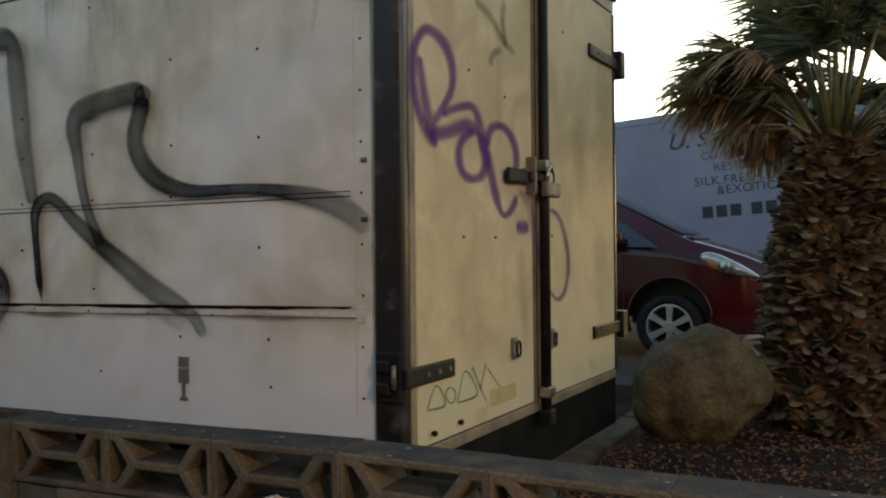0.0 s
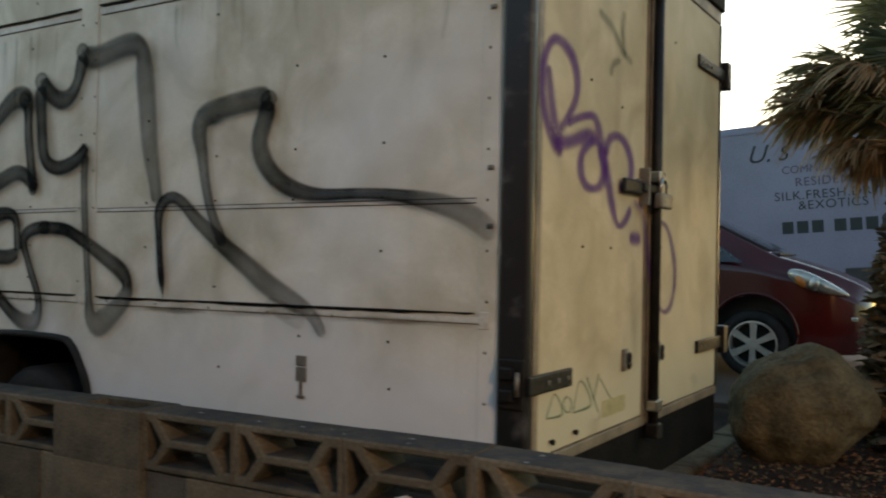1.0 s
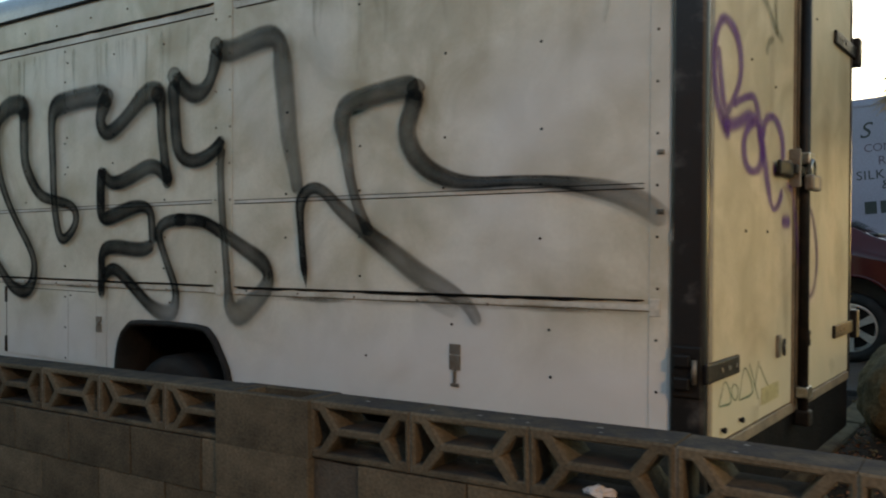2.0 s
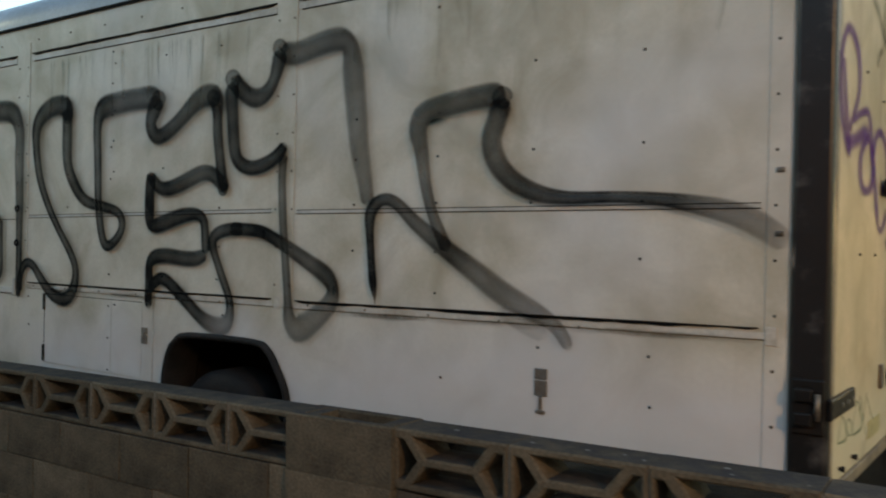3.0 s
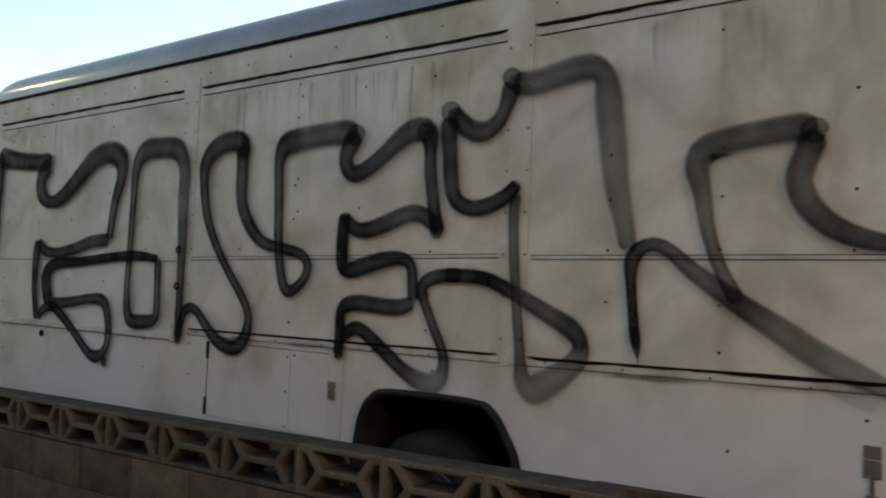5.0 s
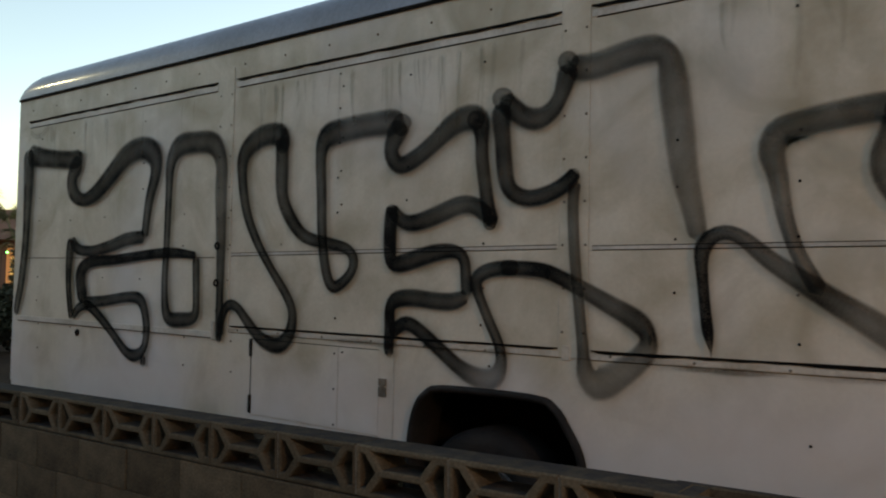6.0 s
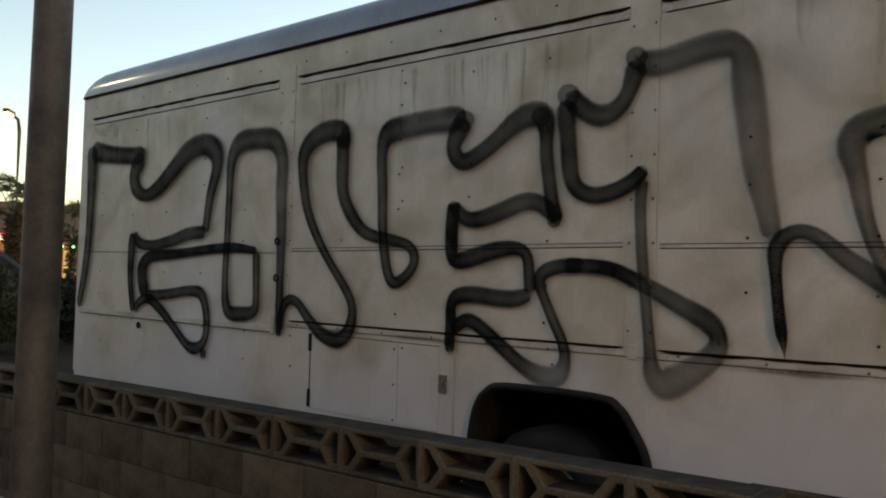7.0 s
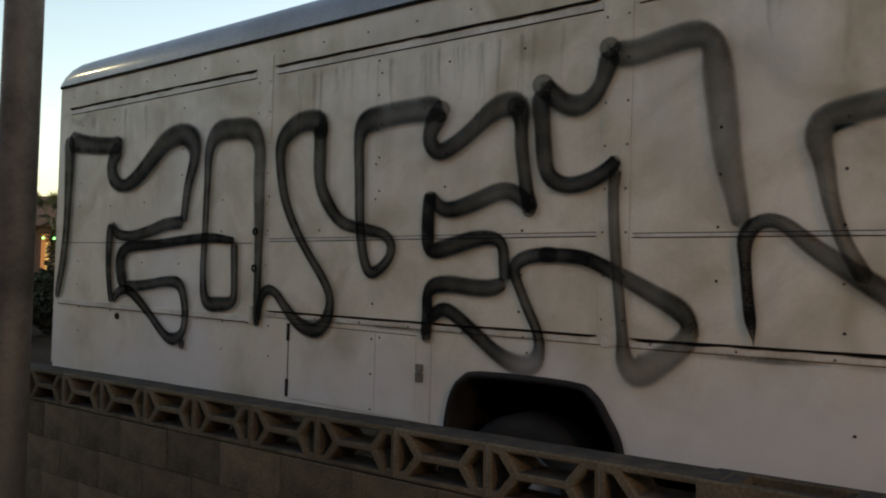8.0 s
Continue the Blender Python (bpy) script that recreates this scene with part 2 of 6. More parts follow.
LITTER = mat("dry_leaf_litter", (0.22, 0.10, 0.05), 0.9, 0, (0.075, 0.042, 0.026), 3, 40, 0.2, spec=0.08)
KERB = mat("concrete_kerb", (0.085, 0.070, 0.044), 0.9, 0, (0.035, 0.029, 0.019), 6, 70, 0.5, spec=0.08)
STONE = mat("brown_boulder_stone", (0.135, 0.104, 0.058), 0.9, 0, (0.062, 0.050, 0.030), 7, 45, 0.8, (0.35, 0.65), depth=0.014, grains=0.5, spec=0.08)
BARK = mat("palm_leaf_bases", (0.23, 0.17, 0.10), 0.9, 0, (0.08, 0.057, 0.036), 9, 60, 0.6, (0.35, 0.65), 0.45, spec=0.08)
TRUNK = mat("palm_trunk_core", (0.10, 0.06, 0.035), 0.95, 0, (0.04, 0.025, 0.015), 8, 40, 0.8, spec=0.08)
FROND = mat("green_palm_frond", (0.19, 0.18, 0.08), 0.6, 0, (0.09, 0.085, 0.038), 3, 30, 0.1, (0.4, 0.6), 0.25)
DRY = mat("dry_palm_frond", (0.40, 0.29, 0.17), 0.8, 0, (0.20, 0.14, 0.08), 4, 30, 0.1, (0.4, 0.6), 0.3)
STALK = mat("green_palm_stalk", (0.15, 0.155, 0.065), 0.5, 0, (0.07, 0.07, 0.03), 5, 40, 0.1)
CAR_RED = mat("dark_red_car_paint", (0.056, 0.004, 0.004), 0.2, 0.0, (0.034, 0.0035, 0.0035), 2, 90, 0.0, coat=0.2, grains=0.05, spec=0.3)
BLACK_TRIM = mat("black_plastic_trim", (0.012, 0.012, 0.012), 0.5, 0, (0.02, 0.02, 0.02), 8, 80, 0.1)
ALLOY = mat("silver_alloy", (0.55, 0.52, 0.48), 0.35, 0.7, (0.42, 0.39, 0.35), 8, 80, 0.05)
AMBER = mat("amber_lens", (0.55, 0.16, 0.03), 0.2, 0, (0.45, 0.12, 0.02), 10, 60, 0)
LAMP_GLASS = mat("clear_headlight_lens", (0.42, 0.38, 0.31), 0.12, 0.5, (0.25, 0.23, 0.19), 14, 60, 0.0, coat=1.0)
CAR_GLASS = mat("dark_car_glass", (0.02, 0.025, 0.03), 0.05, 0, (0.03, 0.035, 0.04), 3, 60, 0, coat=1.0)
VAN_GREY = mat("pale_lilac_van_paint", (0.185, 0.18, 0.24), 0.5, 0, (0.14, 0.135, 0.18), 0.7, 40, 0.05, (0.35, 0.7))
LETTER = mat("dark_green_lettering", (0.008, 0.013, 0.013), 0.7, 0, (0.014, 0.02, 0.02), 10, 60, 0)
LETTER_MAUVE = mat("faded_mauve_lettering", (0.05, 0.03, 0.05), 0.6, 0, (0.07, 0.045, 0.07), 10, 60, 0)
POLE = mat("weathered_grey_pole", (0.125, 0.10, 0.08), 0.6, 0.3, (0.06, 0.048, 0.037), 6, 60, 0.25, (0.4, 0.65))
STUCCO = mat("pink_stucco", (0.26, 0.14, 0.11), 0.9, 0, (0.20, 0.11, 0.085), 0.5, 20, 0.4)
HEDGE = mat("dark_hedge_leaf", (0.05, 0.06, 0.025), 0.8, 0, (0.03, 0.025, 0.012), 2, 30, 0.2, (0.4, 0.6), 0.3)
LIT_PAVING = mat("pink_lit_paving", (0.30, 0.20, 0.16), 0.9, 0, (0.22, 0.15, 0.12), 1.5, 60, 0.4, spec=0.08)
BOUNCE_SLAB = mat("pale_bounce_slab", (0.42, 0.39, 0.35), 0.9, 0, (0.33, 0.305, 0.27), 1.2, 60, 0.4, spec=0.08)
ASPHALT = mat("asphalt", (0.055, 0.05, 0.048), 0.9, 0, (0.04, 0.037, 0.035), 1, 60, 0.5, spec=0.08)
PAPER = mat("crumpled_paper", (0.6, 0.57, 0.55), 0.8, 0, (0.5, 0.47, 0.45), 20, 60, 0.2)
WARM_WINDOW = glow("lit_shop_window", (1.0, 0.42, 0.16), 0.035)
RED_SIGN = glow("lit_red_sign", (1.0, 0.10, 0.07), 0.10)
WHITE_SIGN = glow("lit_white_sign", (1.0, 0.75, 0.6), 0.4)
YELLOW_SIGN = glow("lit_yellow_sign", (1.0, 0.60, 0.20), 0.16)
SODIUM = glow("sodium_lamp_lens", (1.0, 0.55, 0.2), 6.0)
GREEN_LAMP = glow("green_string_light", (0.05, 1.0, 0.25), 2.0)


def thin_leaf(m, share):
    """Lets daylight through a thin leaf."""
    n, l = m.node_tree.nodes, m.node_tree.links
    p, out = n["Principled BSDF"], n["Material Output"]
    through_leaf, mix = n.new("ShaderNodeBsdfTranslucent"), n.new("ShaderNodeMixShader")
    l.new(p.inputs["Base Color"].links[0].from_socket, through_leaf.inputs["Color"])
    mix.inputs[0].default_value = share
    l.new(p.outputs[0], mix.inputs[1])
    l.new(through_leaf.outputs[0], mix.inputs[2])
    l.new(mix.outputs[0], out.inputs["Surface"])


thin_leaf(FROND, 0.4)
thin_leaf(DRY, 0.45)


# ---- mesh helpers ----
def finish(bm, material, smooth=False):
    bmesh.ops.recalc_face_normals(bm, faces=bm.faces)
    me = bpy.data.meshes.new("mesh")
    bm.to_mesh(me)
    bm.free()
    for mm in material if isinstance(material, (list, tuple)) else [material]:
        me.materials.append(mm)
    if smooth:
        for f in me.polygons:
            f.use_smooth = True
    return me


def part(name, bm, material, parent=None, label="", smooth=False):
    ob = new(name, finish(bm, material, smooth) if isinstance(bm, bmesh.types.BMesh) else bm)
    ob.parent = parent
    if label:
        ob["label"] = label
    return ob


def thing(name, label, category, at=(0, 0, 0), group="", kind=""):
    ob = new(name)
    ob.location = at
    return tagged(ob, label, category, group, kind)


def box(bm, x0, x1, y0, y1, z0, z1, bevel=0.0, m=None, seg=2):
    made = bmesh.ops.create_cube(bm, size=1)["verts"]
    for v in made:
        v.co = Vector((x0 + (v.co.x + 0.5) * (x1 - x0), y0 + (v.co.y + 0.5) * (y1 - y0), z0 + (v.co.z + 0.5) * (z1 - z0)))
    if bevel:
        edges = {e for v in made for e in v.link_edges}
        r = bmesh.ops.bevel(bm, geom=list(edges), offset=bevel, segments=seg, profile=0.5, affect="EDGES")
        made = list({v for f in r["faces"] for v in f.verts} | {v for v in made if v.is_valid})
    if m:
        bmesh.ops.transform(bm, matrix=m, verts=made)
    return made


def boxes(*specs, m=None):
    bm = bmesh.new()
    for s in specs:
        if len(s) > 7:
            box(bm, *s)
        else:
            box(bm, *s, m=m)
    return bm


def tube(bm, points, radii, sides=10, caps=True):
    """A round tube through points."""
    rings = []
    pts = [Vector(p) for p in points]
    for i, p in enumerate(pts):
        d = (pts[min(i + 1, len(pts) - 1)] - pts[max(i - 1, 0)]).normalized()
        q = d.to_track_quat("Z", "Y")
        r = radii[i] if isinstance(radii, (list, tuple)) else radii
        rings.append([bm.verts.new(p + q @ Vector((r * math.cos(a), r * math.sin(a), 0))) for a in [2 * math.pi * k / sides for k in range(sides)]])
    for a, b in zip(rings, rings[1:]):
        for k in range(sides):
            bm.faces.new((a[k], a[(k + 1) % sides], b[(k + 1) % sides], b[k]))
    if caps:
        bm.faces.new(rings[0][::-1])
        bm.faces.new(rings[-1])
    return rings


def lathe(bm, profile, sides=32, m=None):
    """Turn (radius, height) pairs round the y axis."""
    rings, made = [], []
    for r, h in profile:
        ring = [bm.verts.new((r * math.cos(2 * math.pi * k / sides), h, r * math.sin(2 * math.pi * k / sides))) for k in range(sides)]
        rings.append(ring)
        made += ring
    for a, b in zip(rings, rings[1:]):
        for k in range(sides):
            bm.faces.new((a[k], a[(k + 1) % sides], b[(k + 1) % sides], b[k]))
    if m:
        bmesh.ops.transform(bm, matrix=m, verts=made)
    return rings


def prism(bm, outline, y0, y1, holes=(), chamfer=0.0):
    """A plate in the x-z plane from y0 (front) to y1, with holes through it."""
    loops = [outline, *holes]
    layers = []
    for y, grow in ((y0, chamfer), (y0 + chamfer, 0.0), (y1, 0.0)):
        layer = []
        for k, loop in enumerate(loops):
            c = Vector((sum(p[0] for p in loop) / len(loop), 0, sum(p[1] for p in loop) / len(loop)))
            ring = []
            for x, z in loop:
                d = Vector((x, 0, z)) - c
                s = grow if k else -grow
                ring.append(bm.verts.new((x + math.copysign(min(abs(s), abs(d.x)), d.x * s) if d.x else x, y, z + math.copysign(min(abs(s), abs(d.z)), d.z * s) if d.z else z)))
            layer.append(ring)
        layers.append(layer)
    for a, b in zip(layers, layers[1:]):
        for ra, rb in zip(a, b):
            n = len(ra)
            for k in range(n):
                bm.faces.new((ra[k], ra[(k + 1) % n], rb[(k + 1) % n], rb[k]))
    for layer in (layers[0], layers[-1]):
        edges = []
        for ring in layer:
            for k in range(len(ring)):
                e = bm.edges.get((ring[k], ring[(k + 1) % len(ring)]))
                edges.append(e)
        bmesh.ops.triangle_fill(bm, use_beauty=True, use_dissolve=False, edges=edges)


def smooth_line(points, step=0.02):
    """Catmull-Rom through tuples of any length, about a step apart."""
    pts = [np.array(p, float) for p in points]
    pts = [2 * pts[0] - pts[1]] + pts + [2 * pts[-1] - pts[-2]]
    out = []
    for a, b, c, d in zip(pts, pts[1:], pts[2:], pts[3:]):
        n = max(2, int(np.linalg.norm((c - b)[:2]) / step))
        for k in range(n):
            t = k / n
            out.append(0.5 * (2 * b + (c - a) * t + (2 * a - 5 * b + 4 * c - d) * t * t + (3 * b - a - 3 * c + d) * t ** 3))
    out.append(pts[-2])
    return out


PROFILE = ((-1.0, 0.0), (-0.88, 0.5), (-0.76, 0.95), (-0.6, 1.0), (-0.25, 0.80), (0.0, 0.73), (0.25, 0.80), (0.6, 1.0), (0.76, 0.95), (0.88, 0.5), (1.0, 0.0))


SOFT_PROFILE = ((-1.0, 0.0), (-0.85, 0.10), (-0.7, 0.32), (-0.5, 0.68), (-0.25, 0.93), (0.0, 1.0), (0.25, 0.93), (0.5, 0.68), (0.7, 0.32), (0.85, 0.10), (1.0, 0.0))


def stroke_mesh(points, material, place, step=0.02, fat=1.09, section=PROFILE):
    """A ribbon of paint along (u, z, width, cover) with soft edges and round ends; place(u, z) gives the point on the panel."""
    line = smooth_line(points, step)
    p = np.array([q[:2] for q in line])
    for _ in range(4):
        p[1:-1] = (p[:-2] + 2 * p[1:-1] + p[2:]) / 4
    w = np.maximum(np.array([q[2] for q in line]) * fat, 0.004)
    c = np.clip(np.array([q[3] for q in line]), 0, 1)
    c = c ** np.interp(c, (0.15, 0.6), (0.6, 0.82))
    s = np.concatenate([[0], np.cumsum(np.linalg.norm(np.diff(p, axis=0), axis=1))])
    verts, cover, faces = [], [], []
    n = len(section)
    for i in range(len(p)):
        d = p[min(i + 1, len(p) - 1)] - p[max(i - 1, 0)]
        d = d / (np.linalg.norm(d) + 1e-9)
        side = np.array([-d[1], d[0]])
        r = w[i] / 2
        near = min(s[i], s[-1] - s[i])
        if near < r:
            r = max(0.15 * r, math.sqrt(max(r * r - (r - near) ** 2, 0)))
        for a, cov in section:
            q = p[i] + side * r * a
            verts.append(place(q[0], q[1]))
            solid = max(0.0, min(1.0, (c[i] - 0.93) / 0.05)) if abs(a) < 0.8 else 0.0
            cover.append((cov + (1 - cov) * solid) * c[i] * (0.0 if i in (0, len(p) - 1) else 1.0))
    for i in range(len(p) - 1):
        for k in range(n - 1):
            faces.append((i * n + k, i * n + k + 1, (i + 1) * n + k + 1, (i + 1) * n + k))
    me = bpy.data.meshes.new("stroke")
    me.from_pydata(verts, [], faces)
    at = me.attributes.new("cover", "FLOAT", "POINT")
    at.data.foreach_set("value", cover)
    me.materials.append(material)
    return me


def hull_rock(bm, size, seed, rough=0.18, subdivisions=4):
    rng = random.Random(seed)
    off = Vector((rng.random() * 50, rng.random() * 50, rng.random() * 50))
    made = bmesh.ops.create_icosphere(bm, subdivisions=subdivisions, radius=1)["verts"]
    for v in made:
        d = v.co.normalized()
        k = 1 + rough * noise.noise(d * 1.3 + off) + rough * 0.5 * noise.noise(d * 3.1 + off) + rough * 0.2 * noise.noise(d * 8 + off)
        v.co = Vector((d.x * k * size[0], d.y * k * size[1], d.z * k * size[2]))
    return made


# ---- ground ----
def lot_height(x, y):
    """The street side is at 0; the lot behind the wall is higher, the planted bed highest."""
    if y < -0.40:
        return 0.0
    bed = min(1, max(0, (x - 0.0) / 0.35)) * min(1, max(0, (5.0 - y) / 0.8))
    rise = 0.08 * min(1, max(0, (y - 2.5) / 3)) * (1 - bed)
    if -6.0 < x < 0.6 and 4.3 < y < 11.0:
        rise = 0.0  # the driveway lies a little lower
    z = 0.30 + 0.17 * bed + rise
    return z + (0.03 * noise.noise(Vector((x * 1.2, y * 1.2, 0))) + 0.012 * noise.noise(Vector((x * 6, y * 6, 0)))) * (1 if y < 4.2 else 0.3)


def ground():
    def line(a, b, fine, far):
        out = list(np.arange(a, b + 1e-6, fine))
        step, lo, hi = fine, a, b
        left, right = [], []
        while hi < far:
            step *= 1.6
            lo, hi = lo - step, hi + step
            left.append(lo)
            right.append(hi)
        return left[::-1] + out + right
    xs = line(-2.0, 3.5, 0.08, 900)
    ys = [y for y in line(-0.32, 6.0, 0.08, 900) if y >= -0.33]
    ys = [-900.0, -40.0, -12.0, -6.0, -3.0, -1.5, -0.42, -0.405, *ys]
    verts = [(x, y, lot_height(x, y)) for y in ys for x in xs]
    n = len(xs)
    faces = [(j * n + i, j * n + i + 1, (j + 1) * n + i + 1, (j + 1) * n + i) for j in range(len(ys) - 1) for i in range(n - 1)]
    me = bpy.data.meshes.new("ground")
    me.from_pydata(verts, [], faces)
    me.materials.append(GRAVEL)
    for f in me.polygons:
        f.use_smooth = True
    tagged(new("ground", me), "dark brown gravel and soil with dry litter", "ground", kind="structure")


ground()

# out of view; the pale sidewalk is added to bounce light upward
tagged(part("sidewalk", boxes((-60, 60, -3.9, -0.49, -0.1, 0.006, 0.004)), BOUNCE_SLAB), "unseen pale sidewalk, added to bounce light onto the block wall", "sidewalk", kind="structure")
tagged(part("road", boxes((-60, 60, -11.9, -3.92, -0.2, 0.003, 0.002)), ASPHALT), "dark asphalt road beside the sidewalk", "road", kind="structure")

# unseen plain wall behind the walker, added to block light from the low sky
tagged(part("sky_screen", boxes((-45, 45, -13.0, -12.0, 0.0, 6.5)), STUCCO), "unseen plain wall that blocks low sky behind the walker", "wall", kind="structure")


# ---- van ----
van = thing("box_van", "old white box van with black graffiti along its riveted side", "van")
X0, X1, WIDE = -6.475, -0.044, 2.07
Z0, Z1, ZR = 0.785, 0.85, 2.752


def van_body():
    # side sheet with the wheel opening cut through
    bm = bmesh.new()
    arch = [(-2.875, Z0), (-2.87, 0.86), (-2.84, 0.99), (-2.79, 1.055), (-2.70, 1.088), (-2.27, 1.093), (-2.18, 1.065), (-2.12, 0.995), (-2.055, 0.895), (-2.05, Z1)]
    prism(bm, [(X0, Z0 - 0.04), (-4.2, Z0 - 0.02), *arch, (X1, Z1), (X1, ZR), (X0, ZR)], 0.0, 0.03)
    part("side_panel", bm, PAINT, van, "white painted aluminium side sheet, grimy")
    part("far_side_panel", boxes((X0, X1, WIDE - 0.03, WIDE, Z0, ZR)), PAINT, van)
    part("front_panel", boxes((X0 - 0.03, X0 - 0.001, 0.0, WIDE, Z0, ZR, 0.012)), PAINT, van)
    part("underfloor", boxes((X0, X1, 0.04, WIDE - 0.04, 1.12, 1.17), (X0 + 0.2, X1, 0.9, 1.3, 0.62, 1.115)), BLACK_STEEL, van)
    # rolled roof
    bm = bmesh.new()
    xs = [X0 - 0.03, X0 - 0.022, X0, X0 + 0.05, X0 + 0.13, X0 + 0.34] + [X0 + 0.34 + (0.1 - X0 - 0.34) * k / 12 for k in range(1, 13)]
    drop = [0.15, 0.09, 0.045, 0.018, 0.004, 0.0] + [0.0] * 12
    rows = []
    for x, d in zip(xs, drop):
        h = 0.195 - d
        row = []
        for k in range(7):
            a = k / 6 * math.pi / 2
            row.append((0.16 * (1 - math.cos(a)) * 1.0 - 0.006, ZR + h * math.sin(a)))
        row += [(0.5, ZR + h + 0.015), (WIDE / 2, ZR + h + 0.025), (WIDE - 0.5, ZR + h + 0.015)]
        row += [(WIDE - y, z) for y, z in row[:7][::-1]]
        rows.append([bm.verts.new((x, y, z)) for y, z in row])
    for a, b in zip(rows, rows[1:]):
        for k in range(len(a) - 1):
            bm.faces.new((a[k], a[k + 1], b[k + 1], b[k]))
    bm.faces.new(rows[0])
    bm.faces.new(rows[-1])
    part("roof", bm, ROOF, van, "grey rolled roof with a rounded edge", smooth=True)
    part("roof_gasket", boxes((X0 - 0.02, 0.1, -0.010, 0.0, ZR - 0.012, ZR + 0.004)), GASKET, van)


van_body()


def strip(name, x0, x1, z0, z1, proud, material, label="", fall=0.0):
    bm = boxes((x0, x1, -proud, -0.0005, z0, z1, min(0.0012, proud / 3)))
    for v in bm.verts:
        v.co.z += fall * (v.co.x - (x0 + x1) / 2)
    return part(name, bm, material, van, label)


def wavy_gasket(name, x0, x1, z, thick, proud, seed, fall=0.0):
    """A perished rubber seal, thicker and thinner along its run and torn at the lower lip."""
    rng = random.Random(seed)
    bm = bmesh.new()
    rows, n = [], int((x1 - x0) / 0.03)
    for k in range(n + 1):
        x = x0 + (x1 - x0) * k / n
        th = thick * (0.75 + 0.45 * noise.noise(Vector((x * 2.3, seed, 0))) + 0.35 * noise.noise(Vector((x * 11, seed, 4))))
        th = max(0.35 * thick, th) * (0.4 if k in (0, n) else 1)
        zc = z + fall * (x - (x0 + x1) / 2) + 0.0022 * noise.noise(Vector((x * 3, seed, 9)))
        p = proud * rng.uniform(0.85, 1.1)
        rows.append([bm.verts.new(c) for c in ((x, -0.0003, zc), (x, -p, zc - 0.001), (x, -p, zc - th + 0.001), (x, -0.0003, zc - th))])
    for a, b in zip(rows, rows[1:]):
        for k in range(3):
            bm.faces.new((a[k], a[k + 1], b[k + 1], b[k]))
    bm.faces.new(rows[0])
    bm.faces.new(rows[-1])
    return part(name, bm, GASKET, van)


# drip rails under the roof
for k, (a, b) in enumerate(((-6.35, -4.27), (-4.11, -2.17), (-2.04, -0.08))):
    wavy_gasket("drip_gasket", a, b, 2.590, 0.017, 0.008, 3 + k)
    strip("drip_rail", a, b, 2.544, 2.571, 0.003, STRIP)
    strip("drip_seam", a + 0.02, b, 2.5385, 2.5435, 0.0022, GASKET)
# cover strips between the sheets
for x in (-4.19, -2.105):
    strip("cover_strip", x - 0.06, x + 0.06, 1.26, 2.65, 0.004, PAINT)
    strip("cover_edge", x - 0.0625, x - 0.0605, 1.26, 2.65, 0.0012, RUST)
    strip("cover_edge", x + 0.0605, x + 0.0625, 1.26, 2.65, 0.0012, RUST)
# edge strip beside the corner post, with its small clips
strip("edge_strip", -0.112, -0.050, 0.90, 2.68, 0.003, PAINT, "pale riveted edge strip")
strip("edge_seam", -0.1145, -0.1123, 0.90, 2.68, 0.0012, RUST)
for z in (1.60, 1.79, 2.31):
    part("edge_clip", boxes((-0.088, -0.064, -0.009, -0.003, z - 0.008, z + 0.008, 0.003), (-0.080, -0.068, -0.014, -0.0092, z - 0.005, z + 0.005, 0.002)), GALV, van, "small rusty clip")
# mid seam
strip("mid_seam", -6.40, -4.26, 1.637, 1.641, 0.0018, GASKET)
for a, b, z, fall in ((-4.12, -2.18, 1.672, 0.012), (-2.03, -0.13, 1.684, 0.006)):
    strip("mid_seam", a, b, z + 0.0012, z + 0.0042, 0.0018, GASKET, fall=fall)
    strip("mid_band", a, b, z - 0.0115, z + 0.001, 0.0016, STRIP, fall=fall)
    strip("mid_seam", a, b, z - 0.0150, z - 0.0118, 0.0018, GASKET, fall=fall)
# rub rails
for k, (a, b, z, thick, fall) in enumerate(((-4.12, -2.17, 1.289, 0.013, 0.006), (-2.03, -0.13, 1.306, 0.015, 0.013))):
    wavy_gasket("rail_gasket", a, b, z, thick, 0.0055, 11 + k, fall)
    strip("rub_rail", a - 0.01, b + 0.02, z - 0.035, z - thick - 0.0005, 0.0035, RUST, "aluminium rub rail with brown grime", fall)
    strip("rail_lip", a, b + 0.02, z - 0.0385, z - 0.0355, 0.002, GRIME_LINE, fall=fall)
    part("rail_end", boxes((b + 0.021, b + 0.055, -0.006, -0.0005, z + 0.012 - 0.052, z + 0.016, 0.002)), RUST, van)
strip("rub_rail", -6.42, -4.26, 1.212, 1.243, 0.014, STRIP)
part("rail_end", boxes((-4.262, -4.236, -0.012, -0.0005, 1.200, 1.300, 0.003)), STRIP, van)
strip("rail_lip", -6.42, -4.26, 1.2065, 1.2115, 0.002, GASKET)
# hatch in the skirt
strip("hatch", -3.935, -3.07, 0.845, 1.222, 0.0022, PAINT, "white hatch in the van's skirt")
strip("hatch_seam", -3.943, -3.936, 0.845, 1.222, 0.0016, GASKET)
strip("hatch_seam", -3.935, -3.07, 1.2225, 1.226, 0.0016, GASKET)
strip("hatch_seam", -3.935, -3.07, 0.840, 0.8445, 0.0016, RUST)
strip("hatch_fold", -3.325, -3.319, 0.846, 1.22, 0.0034, STRIP)
for z in (0.895, 1.18):
    strip("hatch_hinge", -3.948, -3.930, z - 0.045, z + 0.045, 0.009, BLACK_STEEL)
strip("skirt_seam", -2.985, -2.98, 0.80, 1.225, 0.003, STRIP)


